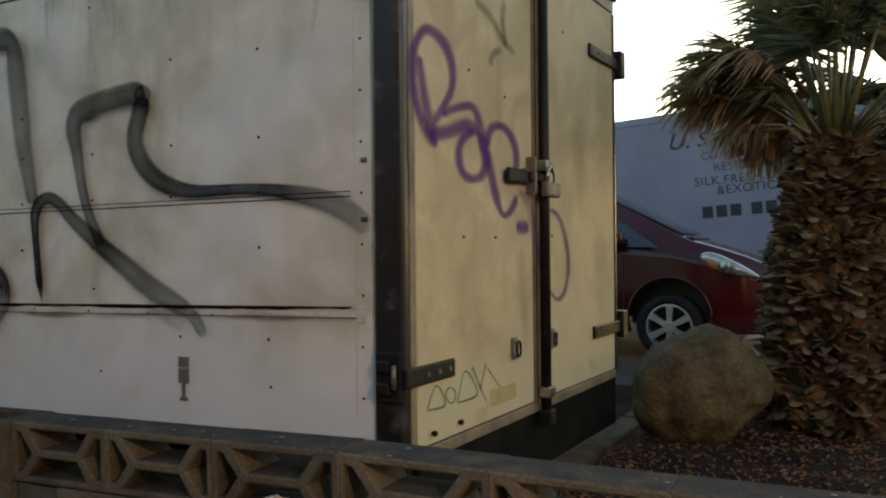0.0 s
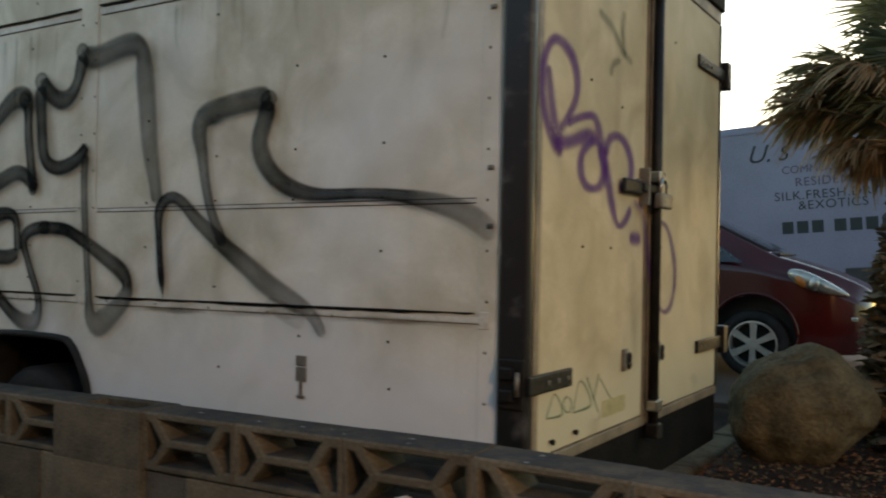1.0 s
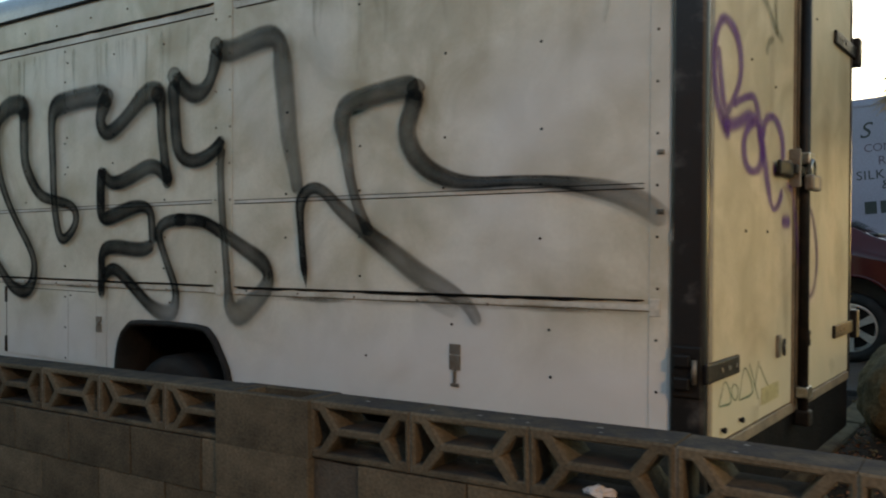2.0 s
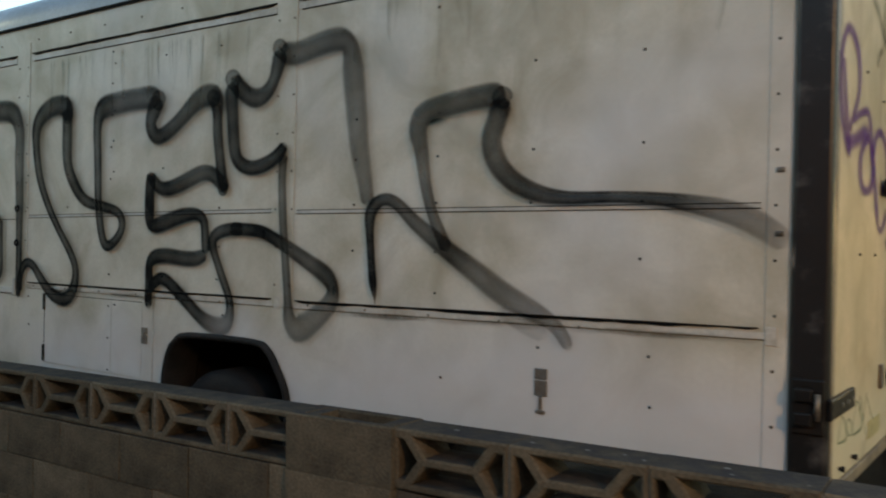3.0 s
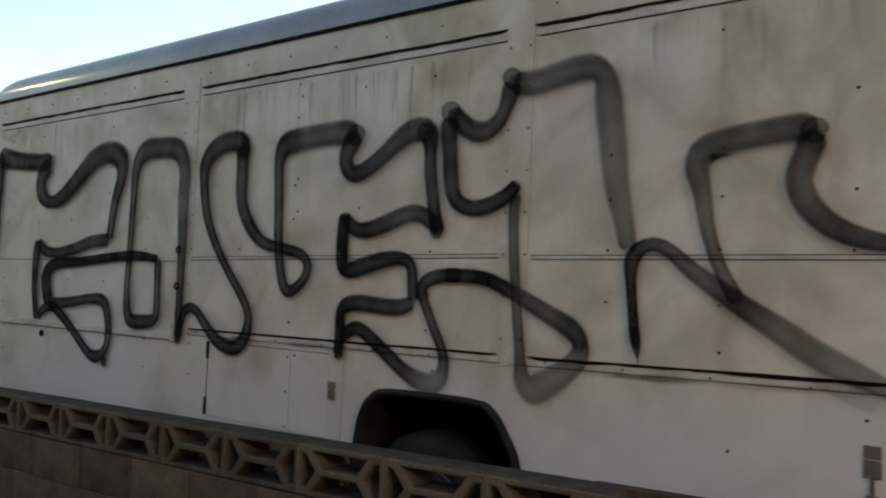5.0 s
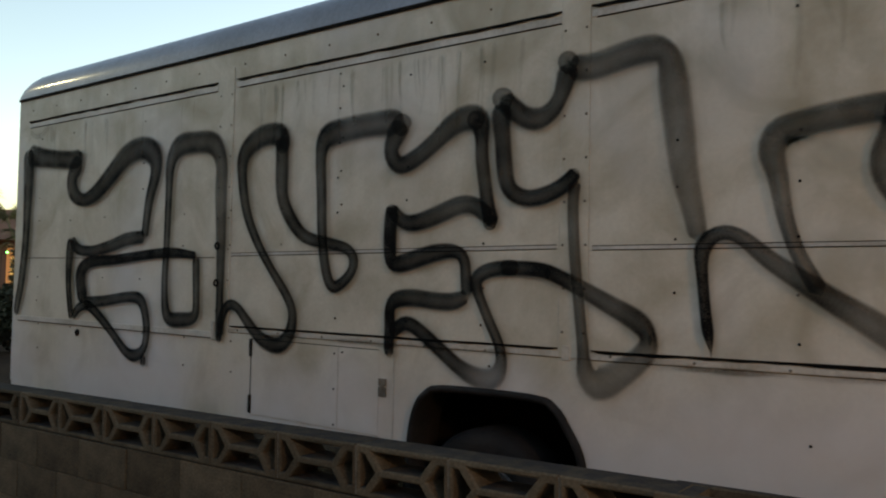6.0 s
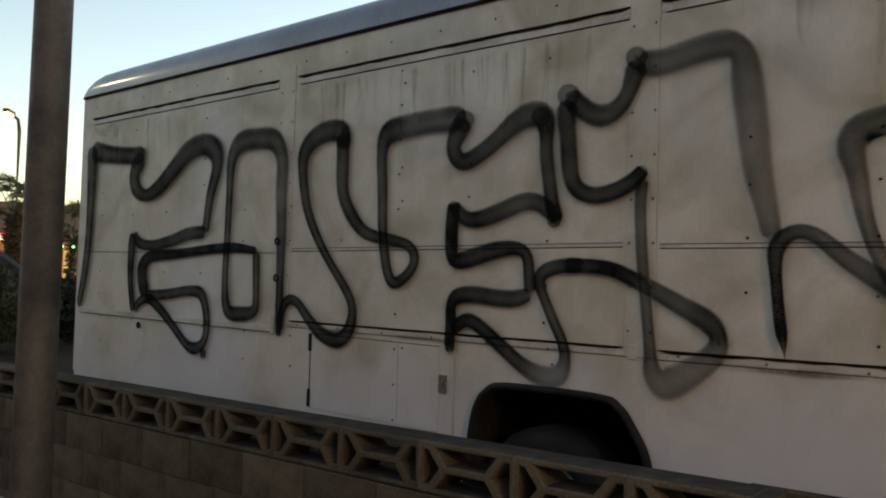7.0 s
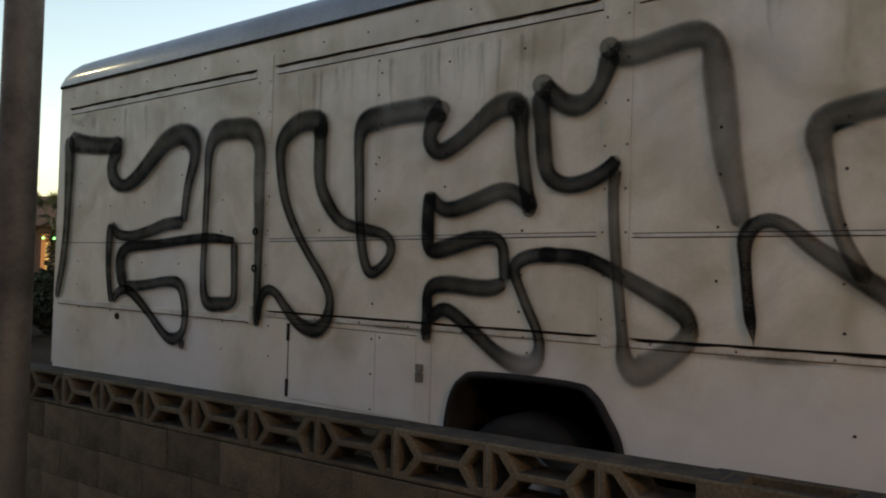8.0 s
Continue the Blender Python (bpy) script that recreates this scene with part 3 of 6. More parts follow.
def latch(x, z):
    bm = boxes((x - 0.024, x + 0.024, -0.006, -0.0005, z + 0.022, z + 0.06, 0.002), (x - 0.024, x + 0.024, -0.006, -0.0005, z - 0.036, z + 0.018, 0.002))
    box(bm, x - 0.006, x + 0.006, -0.008, -0.0005, z - 0.085, z - 0.037, 0.002)
    box(bm, x - 0.018, x + 0.018, -0.007, -0.0005, z - 0.098, z - 0.086, 0.002)
    return bm


part("side_latch", latch(-0.848, 1.062), GALV, van, "dull metal lever latch")
bm = boxes((-3.068, -3.024, -0.007, -0.0005, 1.068, 1.10, 0.002), (-3.068, -3.024, -0.007, -0.0005, 1.02, 1.062, 0.002), (-3.056, -3.036, -0.011, -0.0005, 1.05, 1.078, 0.002))
part("skirt_hinge", bm, GALV, van, "dull metal catch")
for x, z in ((-5.62, 1.165), (-4.235, 1.703), (-4.235, 1.504)):
    bm = bmesh.new()
    lathe(bm, [(0.010, 0.0), (0.020, -0.002), (0.022, -0.008), (0.016, -0.013), (0.010, -0.008), (0.010, 0.0)], 14, pose(x, 0, z))
    part("grommet", bm, RUBBER, van, smooth=True)


# rivets
def rivet_mesh(r):
    bm = bmesh.new()
    rings = lathe(bm, [(r, 0.0), (r * 0.95, -0.0025), (r * 0.6, -0.0045)], 8)
    bm.faces.new(rings[-1])
    return finish(bm, GALV, True)


rng = random.Random(7)
DARK_RIVET = rivet_mesh(0.0052)
DARK_RIVET.materials[0] = BLACK_STEEL
PALE_RIVET = rivet_mesh(0.0055)
for k in range(15):
    for z in (1.042, 1.199, 1.358, 1.515, 1.70, 1.887, 2.043, 2.20, 2.45):
        x = -0.497 - 0.4045 * k + (0.037 if z < 1.25 else 0.0)
        if k == 1 and z < 1.1 or -2.95 < x < -2.0 and z < 1.15 or rng.random() < 0.3 or -2.2 < x < -2.0:
            continue
        o = part("rivet", DARK_RIVET if rng.random() < 0.7 else PALE_RIVET, None, van)
        o.location = (x + rng.uniform(-0.006, 0.006), -0.0008 if not (-3.94 < x < -3.07 and z < 1.22) else -0.003, z + rng.uniform(-0.006, 0.006))
for x in (-0.085, -3.345, -2.15, -2.06, -4.235, -4.145):
    for j in range(11):
        z = 0.86 + 0.165 * j
        if x < -1 and x != -3.345 and z < 1.3 or x == -3.345 and 1.2 < z < 1.3:
            continue
        o = part("rivet", DARK_RIVET if x in (-0.085, -3.345) else PALE_RIVET, None, van)
        o.location = (x + rng.uniform(-0.004, 0.004), -0.0035 if x < -1 else -0.0008, z)
for a, b, z in ((-4.05, -2.2, 1.262), (-1.95, -0.12, 1.276), (-6.3, -4.3, 1.221), (-6.3, -4.3, 2.66), (-4.05, -2.2, 2.66), (-1.95, -0.1, 2.66)):
    x = a
    while x < b:
        o = part("rivet", PALE_RIVET, None, van)
        o.location = (x, -0.0035 if z < 2 else -0.0008, z)
        x += 0.31


# wheel opening
def wheel_flare():
    bm = bmesh.new()
    path = [(-2.89, 0.62), (-2.886, 0.86), (-2.855, 1.0), (-2.80, 1.068), (-2.70, 1.102), (-2.27, 1.107), (-2.172, 1.078), (-2.11, 1.005), (-2.043, 0.87), (-2.035, 0.62)]
    line = smooth_line([(x, z, 0) for x, z in path], 0.03)
    sec = [(0.0, -0.002), (0.003, -0.016), (-0.004, -0.026), (-0.016, -0.028), (-0.026, -0.022), (-0.030, -0.008), (-0.032, 0.16), (-0.02, 0.17)]
    rows = []
    for i, p in enumerate(line):
        d = np.array(line[min(i + 1, len(line) - 1)][:2]) - np.array(line[max(i - 1, 0)][:2])
        d = d / (np.linalg.norm(d) + 1e-9)
        nrm = np.array([-d[1], d[0]])
        rows.append([bm.verts.new((p[0] + nrm[0] * a, y, p[1] + nrm[1] * a)) for a, y in sec])
    for a, b in zip(rows, rows[1:]):
        for k in range(len(sec) - 1):
            bm.faces.new((a[k], a[k + 1], b[k + 1], b[k]))
    part("wheel_arch_flare", bm, RUBBER, van, "black plastic wheel arch flare", smooth=True)
    for a, b, c, d in ((-2.95, -1.97, 0.55, 0.57), (-2.95, -2.9, 0.04, 0.549), (-2.02, -1.97, 0.04, 0.549)):
        part("wheel_well", boxes((a, b, c, d, 0.5, 1.1)), SOOTY, van)


wheel_flare()


def van_wheel(x, y, z, r):
    w = part("wheel", boxes((x - 0.04, x + 0.04, y + 0.05, y + 0.3, z - 0.04, z + 0.04)), BLACK_STEEL, van)
    bm = bmesh.new()
    lathe(bm, [(r * 0.56, 0.01), (r * 0.62, -0.012), (r * 0.80, -0.02), (r * 0.93, -0.012), (r, 0.02), (r, 0.17), (r * 0.9, 0.2), (r * 0.56, 0.18)], 40, pose(x, y, z))
    part("tyre", bm, RUBBER, w, smooth=True)
    bm = bmesh.new()
    rings = lathe(bm, [(r * 0.57, 0.008), (r * 0.55, 0.0), (r * 0.5, 0.03), (r * 0.36, 0.045), (r * 0.2, 0.02), (r * 0.16, -0.01), (r * 0.05, -0.014)], 32, pose(x, y, z))
    bm.faces.new(rings[-1])
    part("rim", bm, RIM_STEEL, w, smooth=True)


van_wheel(-2.52, 0.045, 0.60, 0.335)
van_wheel(-2.47, 1.68, 0.60, 0.335)


# rear of the van: local frame u along the rear, out, up
TURN_R = math.atan(0.077)
REAR = Matrix(((math.sin(TURN_R), math.cos(TURN_R), 0, 0.071), (math.cos(TURN_R), -math.sin(TURN_R), 0, 0.082), (0, 0, 1.052, -0.066), (0, 0, 0, 1)))


def rbox(*specs):
    return boxes(*specs, m=REAR)


def rear():
    # black corner post, flat with a rolled edge
    part("corner_post", boxes((-0.043, 0.070, -0.016, 0.036, Z0 - 0.1, 2.88, 0.019, None, 5)), BLACK_PAINT, van, "black painted corner post, chipped")
    part("corner_post", boxes((-0.059, 0.19, 2.02, 2.075, Z0 + 0.06, 2.88, 0.010)), BLACK_PAINT, van)
    part("door_frame", rbox((-0.050, -0.016, -0.04, 0.002, 0.86, 2.72, 0.004)), TAN, van, "tan painted door frame")
    part("door_sill", rbox((-0.06, 1.96, -0.06, 0.004, 0.835, 0.875, 0.005)), TAN, van, "tan painted sill")
    part("rear_header", rbox((-0.03, 1.99, -0.08, 0.016, 2.725, 2.80, 0.01)), SOOTY, van)
    part("door_frame", rbox((-0.016, 1.965, -0.04, 0.003, 2.664, 2.722, 0.004)), TAN, van)
    part("rear_bumper", rbox((0.0, 1.97, -0.10, -0.004, 0.60, 0.834, 0.012)), SOOTY, van, "black steel rear cross member")
    left = part("rear_door", rbox((-0.014, 0.90, -0.035, 0.0, 0.878, 2.66, 0.006)), DOOR_PAINT, van, "cream rear door tagged in purple")
    right = part("rear_door", rbox((1.0, 1.945, -0.035, 0.0, 0.878, 2.66, 0.006)), DOOR_PAINT, van, "cream rear door with a faint purple loop")
    part("door_edge_trim", rbox((0.902, 0.998, -0.03, 0.010, 0.862, 2.66, 0.004)), TAN, van)
    part("door_edge_trim", rbox((0.905, 0.912, 0.0105, 0.013, 0.87, 2.655)), GASKET, van)
    part("door_edge_trim", rbox((1.947, 1.968, -0.03, 0.006, 0.862, 2.66, 0.004)), BLACK_PAINT, van)
    # lock rod with its guides
    rod = bmesh.new()
    tube(rod, [(0.955, 0.032, 0.80), (0.955, 0.032, 2.70)], 0.021, 12)
    bmesh.ops.transform(rod, matrix=REAR, verts=rod.verts)
    part("lock_rod", rod, BLACK_STEEL, van, "black vertical lock rod", smooth=True)
    for z, h in ((0.915, 0.022), (1.815, 0.024), (2.55, 0.02)):
        part("rod_guide", rbox((0.918, 0.992, 0.010, 0.060, z - h, z + h, 0.006)), CHROME, van, "worn chrome rod guide")
    part("rod_cam", rbox((0.925, 0.985, 0.004, 0.065, 0.785, 0.845, 0.008)), BLACK_STEEL, van)
    # lever handle, hasp and padlock
    part("lock_lever", rbox((0.62, 0.80, 0.012, 0.030, 1.735, 1.79, 0.008), (0.80, 0.96, 0.022, 0.040, 1.750, 1.785, 0.006)), BLACK_STEEL, van)
    part("hasp", rbox((0.835, 0.850, 0.0, 0.045, 1.70, 1.845, 0.004), (0.79, 0.89, 0.0, 0.016, 1.735, 1.80, 0.004)), GALV, van)
    lock = part("padlock", rbox((0.875, 1.01, 0.048, 0.085, 1.690, 1.750, 0.010)), GALV, van, "weathered padlock")
    sh = bmesh.new()
    tube(sh, [(0.905, 0.066, 1.745), (0.905, 0.066, 1.785), (0.925, 0.066, 1.806), (0.955, 0.066, 1.806), (0.975, 0.066, 1.785), (0.975, 0.066, 1.745)], 0.007, 8)
    bmesh.ops.transform(sh, matrix=REAR, verts=sh.verts)
    part("shackle", sh, CHROME, lock, smooth=True)
    # recessed pulls
    for u in (0.70, 1.075):
        pull = part("door_pull", rbox((u - 0.022, u + 0.022, 0.0005, 0.012, 1.072, 1.155, 0.004)), GALV, van)
        ring = bmesh.new()
        tube(ring, [(u + 0.028 * math.cos(a), 0.018 + 0.012 * math.sin(a / 2), 1.112 + 0.028 * math.sin(a)) for a in [2 * math.pi * k / 14 for k in range(15)]], 0.005, 6)
        bmesh.ops.transform(ring, matrix=REAR, verts=ring.verts)
        part("pull_ring", ring, BLACK_STEEL, pull, smooth=True)
    # strap hinges
    for u0, u1, z, near in ((-0.10, 0.21, 1.105, True), (-0.10, 0.21, 2.40, True), (1.60, 2.03, 1.09, False), (1.57, 2.03, 2.41, False)):
        h = part("strap_hinge", rbox((u0, u1, 0.001, 0.016, z - 0.03, z + 0.03, 0.006)), BLACK_STEEL, van, "black steel strap hinge")
        for k in range(3):
            u = (u0 + 0.13 + 0.07 * k) if near else (u0 + 0.05 + 0.07 * k)
            b = rbox((u - 0.007, u + 0.007, 0.016, 0.020, z - 0.007, z + 0.007, 0.003))
            part("hinge_bolt", b, GALV, h)
        if near:
            zb = 1.052 * z - 0.066
            part("hinge_bracket", boxes((-0.030, 0.060, -0.026, -0.0125, zb - 0.075, zb + 0.085, 0.005), (-0.02, 0.03, -0.045, -0.027, zb + 0.02, zb + 0.06, 0.006), (-0.02, 0.03, -0.045, -0.027, zb - 0.05, zb - 0.01, 0.006)), BLACK_STEEL, h, "greasy hinge bracket")
            pin = bmesh.new()
            tube(pin, [(0.042, -0.034, zb - 0.03), (0.042, -0.034, zb + 0.045)], 0.008, 10)
            part("hinge_pin", pin, GALV, h, "worn bare hinge pin", smooth=True)
        else:
            part("hinge_bracket", rbox((2.0, 2.075, -0.05, 0.03, z - 0.06, z + 0.075, 0.006)), BLACK_STEEL, h)
    for u, z in ((0.30, 1.53), (0.55, 1.53), (0.64, 2.05), (1.25, 2.42), (1.1, 1.54), (0.35, 2.1)):
        o = part("rivet", DARK_RIVET, None, van)
        o.matrix_world = REAR @ pose(u, 0.001, z) @ Matrix.Rotation(math.pi, 4, "Z")
    for u, z in ((0.075, 0.9137), (0.254, 0.9166)):
        stop = bmesh.new()
        tube(stop, [(u, 0.0, z), (u, 0.008, z), (u, 0.009, z), (u, 0.017, z)], [0.006, 0.006, 0.010, 0.009], 8)
        bmesh.ops.transform(stop, matrix=REAR, verts=stop.verts)
        part("door_bolt", stop, BLACK_STEEL, van)
    part("sticker", rbox((0.50, 0.72, 0.0008, 0.0018, 0.925, 0.985)), STICKER, van, "faded yellow sticker")
    return left, right


DOOR_LEFT, DOOR_RIGHT = rear()

# ---- graffiti ----
layer = [0]


def spray(points):
    layer[0] += 1
    y = -0.0085 - 0.00012 * layer[0]
    part("graffiti_stroke", stroke_mesh(points, BLACK_SPRAY, lambda u, z: (u, y, z)), None, van)


def on_rear(points, material, name, fat=1.2, step=0.012, section=PROFILE):
    layer[0] += 1
    w = 0.0015 + 0.00008 * (layer[0] % 20)
    lift = 0.012 if 0.88 < sum(p[0] for p in points) / len(points) < 1.0 else 0.0
    part(name, stroke_mesh(points, material, lambda u, z: REAR @ Vector((u, w + lift, z)), step, fat, section), None, van)


def spray_rear(points):
    on_rear([(u, z, w, c * 0.74) for u, z, w, c in points], PURPLE_SPRAY, "purple_tag", 1.6, section=SOFT_PROFILE)


def marker(points):
    on_rear([(u, z, w * 0.8, c * 0.7) for u, z, w, c in points], GREEN_INK, "green_tag", 1.1, 0.006)


def faint(points):
    on_rear(points, FAINT_INK, "faded_tag", 1.7, section=SOFT_PROFILE)


# grime that ran down from the drip rails, and smears on the sheets
rng = random.Random(31)
for k in range(60):
    a, b = rng.choice(((-6.2, -4.4), (-4.0, -2.3), (-4.0, -2.3), (-1.9, -0.2)))
    x, drop, w = rng.uniform(a, b), rng.uniform(0.1, 0.42), rng.uniform(0.008, 0.026)
    layer[0] += 1
    y = -0.0034 - 0.00003 * k
    pts = [(x + rng.uniform(-0.01, 0.01) * j, 2.53 - drop * j / 3, w * (1 - 0.15 * j), 0.045 * (1 - j / 3.3)) for j in range(4)]
    part("grime_streak", stroke_mesh(pts, FAINT_INK, lambda u, z: (u, y, z), 0.03, 1.8, SOFT_PROFILE), None, van)
for k in range(9):
    x, z = rng.uniform(-1.8, -0.6), rng.uniform(1.7, 2.45)
    y = -0.0028 - 0.00003 * k
    pts = [(x + 0.055 * j + rng.uniform(-0.02, 0.02), z + rng.uniform(-0.05, 0.05) - 0.03 * j, rng.uniform(0.03, 0.10), 0.014 * math.sin(math.pi * (j + 0.3) / 5.6)) for j in range(6)]
    part("grime_smear", stroke_mesh(pts, FAINT_INK, lambda u, v: (u, y, v), 0.03, 2.4, SOFT_PROFILE), None, van)

# brown grime that crept out below the rub rails
for k in range(16):
    x = rng.choice((rng.uniform(-4.0, -2.4), rng.uniform(-1.9, -0.4), rng.uniform(-1.9, -0.4)))
    z = (1.250 if x < -2.2 else 1.2665 + 0.013 * (x + 1.08)) + rng.uniform(-0.006, 0.006)
    y = -0.0038 - 0.00003 * k
    pts = [(x + 0.07 * j, z + rng.uniform(-0.004, 0.004), rng.uniform(0.008, 0.02), 0.05 * math.sin(math.pi * (j + 0.4) / 5.8)) for j in range(6)]
    part("grime_smear", stroke_mesh(pts, SOOT, lambda u, v: (u, y, v), 0.02, 1.8, SOFT_PROFILE), None, van)

# pale scuffs down the corner post, soot on the doors
for k in range(9):
    x, z, high = rng.uniform(-0.035, 0.04), rng.choice((rng.uniform(0.75, 1.35), rng.uniform(1.3, 2.5))), rng.uniform(0.05, 0.28)
    y = -0.0146 - 0.00004 * k
    pts = [(x + rng.uniform(-0.008, 0.008), z + high * j / 3, rng.uniform(0.006, 0.028), (0.03, 0.24, 0.16, 0.03)[j] * rng.uniform(0.4, 1.2)) for j in range(4)]
    part("scuff_mark", stroke_mesh(pts, SCUFF, lambda u, v: (u, y, v), 0.012, 1.5, SOFT_PROFILE), None, van)
for u, z, high, w, c in ((0.33, 1.22, -0.2, 0.10, 0.012), (0.42, 1.33, -0.16, 0.07, 0.012), (0.62, 2.35, -0.5, 0.05, 0.03), (0.80, 1.5, -0.45, 0.05, 0.03), (1.45, 2.1, -0.5, 0.09, 0.025), (1.3, 1.75, -0.4, 0.06, 0.02), (1.7, 1.6, -0.5, 0.10, 0.02), (0.2, 2.5, -0.35, 0.08, 0.02), (1.6, 0.98, -0.08, 0.12, 0.03), (0.45, 0.94, -0.05, 0.2, 0.03)):
    on_rear([(u + rng.uniform(-0.03, 0.03), z + high * j / 3, w * (1, 1.2, 0.8, 0.4)[j], c * (0.3, 1.0, 0.8, 0.1)[j]) for j in range(4)], SOOT, "grime_smear", 2.2, 0.025, SOFT_PROFILE)
spray([(-6.325, 2.392, 0.141, 0.9), (-6.303, 2.23, 0.146, 0.9), (-6.308, 1.834, 0.104, 0.9), (-6.325, 1.631, 0.104, 0.9), (-6.363, 1.429, 0.096, 0.9), (-6.402, 1.308, 0.081, 0.9), (-6.411, 1.237, 0.049, 0.9)])
spray([(-6.325, 2.352, 0.167, 0.8), (-6.069, 2.311, 0.13, 0.8), (-5.764, 2.279, 0.12, 0.85), (-5.612, 2.279, 0.129, 0.95)])
spray([(-5.622, 2.269, 0.16, 0.9), (-5.723, 2.178, 0.137, 0.9), (-5.711, 2.066, 0.128, 0.9), (-5.589, 2.005, 0.087, 0.9), (-5.437, 2.045, 0.118, 0.9), (-5.275, 2.147, 0.135, 0.9), (-5.104, 2.258, 0.146, 0.8), (-4.932, 2.288, 0.141, 0.8), (-4.82, 2.237, 0.151, 0.85), (-4.799, 2.136, 0.113, 0.9), (-4.858, 1.974, 0.09, 0.9), (-4.887, 1.801, 0.08, 0.9), (-4.896, 1.751, 0.103, 0.9)])
spray([(-4.886, 1.761, 0.08, 0.9), (-5.069, 1.751, 0.086, 0.85), (-5.251, 1.711, 0.08, 0.85), (-5.473, 1.681, 0.072, 0.9), (-5.646, 1.701, 0.076, 0.9), (-5.708, 1.772, 0.081, 0.9)])
spray([(-5.708, 1.772, 0.105, 0.95), (-5.726, 1.631, 0.091, 0.95), (-5.724, 1.449, 0.07, 0.95), (-5.682, 1.276, 0.068, 0.95), (-5.671, 1.246, 0.056, 0.95)])
spray([(-4.389, 1.649, 0.043, 0.95), (-4.602, 1.669, 0.057, 0.95), (-4.825, 1.66, 0.06, 0.95), (-5.179, 1.63, 0.063, 0.95), (-5.493, 1.61, 0.083, 0.95), (-5.583, 1.539, 0.125, 0.95), (-5.572, 1.448, 0.119, 0.95), (-5.531, 1.357, 0.138, 0.95)])
spray([(-5.541, 1.357, 0.08, 0.95), (-5.288, 1.377, 0.07, 0.9), (-5.045, 1.407, 0.067, 0.9), (-4.913, 1.397, 0.081, 0.9), (-4.862, 1.316, 0.077, 0.9), (-4.841, 1.205, 0.073, 0.9), (-4.87, 1.104, 0.066, 0.9), (-4.961, 1.064, 0.08, 0.9), (-5.052, 1.084, 0.068, 0.9), (-5.214, 1.195, 0.064, 0.9), (-5.378, 1.296, 0.072, 0.9), (-5.5, 1.347, 0.071, 0.95), (-5.621, 1.307, 0.066, 0.9), (-5.661, 1.246, 0.047, 0.9)])
spray([(-4.87, 1.084, 0.057, 0.9), (-4.869, 1.004, 0.051, 0.9)])
spray([(-4.399, 1.649, 0.07, 0.9), (-4.387, 1.416, 0.065, 0.9), (-4.396, 1.316, 0.072, 0.9), (-4.528, 1.296, 0.089, 0.9), (-4.649, 1.306, 0.085, 0.9), (-4.681, 1.477, 0.065, 0.9), (-4.673, 1.7, 0.065, 0.9), (-4.666, 2.004, 0.07, 0.9), (-4.657, 2.176, 0.097, 0.9), (-4.587, 2.267, 0.133, 0.8), (-4.435, 2.277, 0.126, 0.75), (-4.273, 2.256, 0.126, 0.75), (-4.201, 2.145, 0.104, 0.7), (-4.2, 1.982, 0.103, 0.6), (-4.188, 1.73, 0.085, 0.7), (-4.186, 1.487, 0.066, 0.85), (-4.184, 1.305, 0.066, 0.95), (-4.183, 1.184, 0.042, 0.95)])
spray([(-4.173, 1.215, 0.059, 0.9), (-4.164, 1.326, 0.058, 0.9), (-4.114, 1.396, 0.06, 0.9), (-4.043, 1.386, 0.056, 0.9), (-3.952, 1.305, 0.066, 0.9), (-3.84, 1.224, 0.076, 0.9), (-3.709, 1.204, 0.084, 0.9), (-3.639, 1.264, 0.08, 0.9), (-3.619, 1.365, 0.063, 0.9), (-3.67, 1.456, 0.059, 0.9), (-3.792, 1.588, 0.055, 0.9), (-3.904, 1.729, 0.062, 0.9), (-3.987, 1.881, 0.071, 0.9), (-4.028, 2.063, 0.08, 0.9), (-4.019, 2.175, 0.105, 0.9), (-3.928, 2.246, 0.117, 0.8), (-3.807, 2.266, 0.116, 0.8), (-3.726, 2.245, 0.118, 0.95), (-3.725, 2.154, 0.098, 0.9)])
spray([(-3.726, 2.245, 0.118, 0.95), (-3.725, 2.154, 0.098, 0.9), (-3.724, 2.042, 0.098, 0.85), (-3.714, 1.931, 0.087, 0.9), (-3.652, 1.83, 0.082, 0.9), (-3.551, 1.739, 0.069, 0.9), (-3.399, 1.708, 0.06, 0.9), (-3.258, 1.678, 0.054, 0.9), (-3.217, 1.627, 0.062, 0.9), (-3.227, 1.577, 0.058, 0.9), (-3.297, 1.516, 0.058, 0.9), (-3.358, 1.496, 0.064, 0.9), (-3.398, 1.567, 0.065, 0.9), (-3.43, 1.729, 0.067, 0.9), (-3.441, 1.941, 0.071, 0.85), (-3.452, 2.123, 0.079, 0.85), (-3.422, 2.214, 0.123, 0.9), (-3.311, 2.234, 0.121, 0.7), (-3.169, 2.244, 0.116, 0.65), (-3.018, 2.244, 0.118, 0.7), (-2.937, 2.233, 0.099, 0.8)])
spray([(-2.947, 2.244, 0.134, 0.9), (-2.987, 2.173, 0.109, 0.8), (-3.017, 2.112, 0.089, 0.85), (-2.966, 2.041, 0.084, 0.85), (-2.865, 2.071, 0.086, 0.8), (-2.765, 2.132, 0.088, 0.8), (-2.664, 2.203, 0.105, 0.75), (-2.593, 2.223, 0.112, 0.75), (-2.533, 2.203, 0.107, 0.9), (-2.522, 2.121, 0.071, 0.9), (-2.522, 2.051, 0.07, 0.8), (-2.502, 1.929, 0.069, 0.8), (-2.481, 1.808, 0.072, 0.95), (-2.451, 1.757, 0.066, 0.95)])
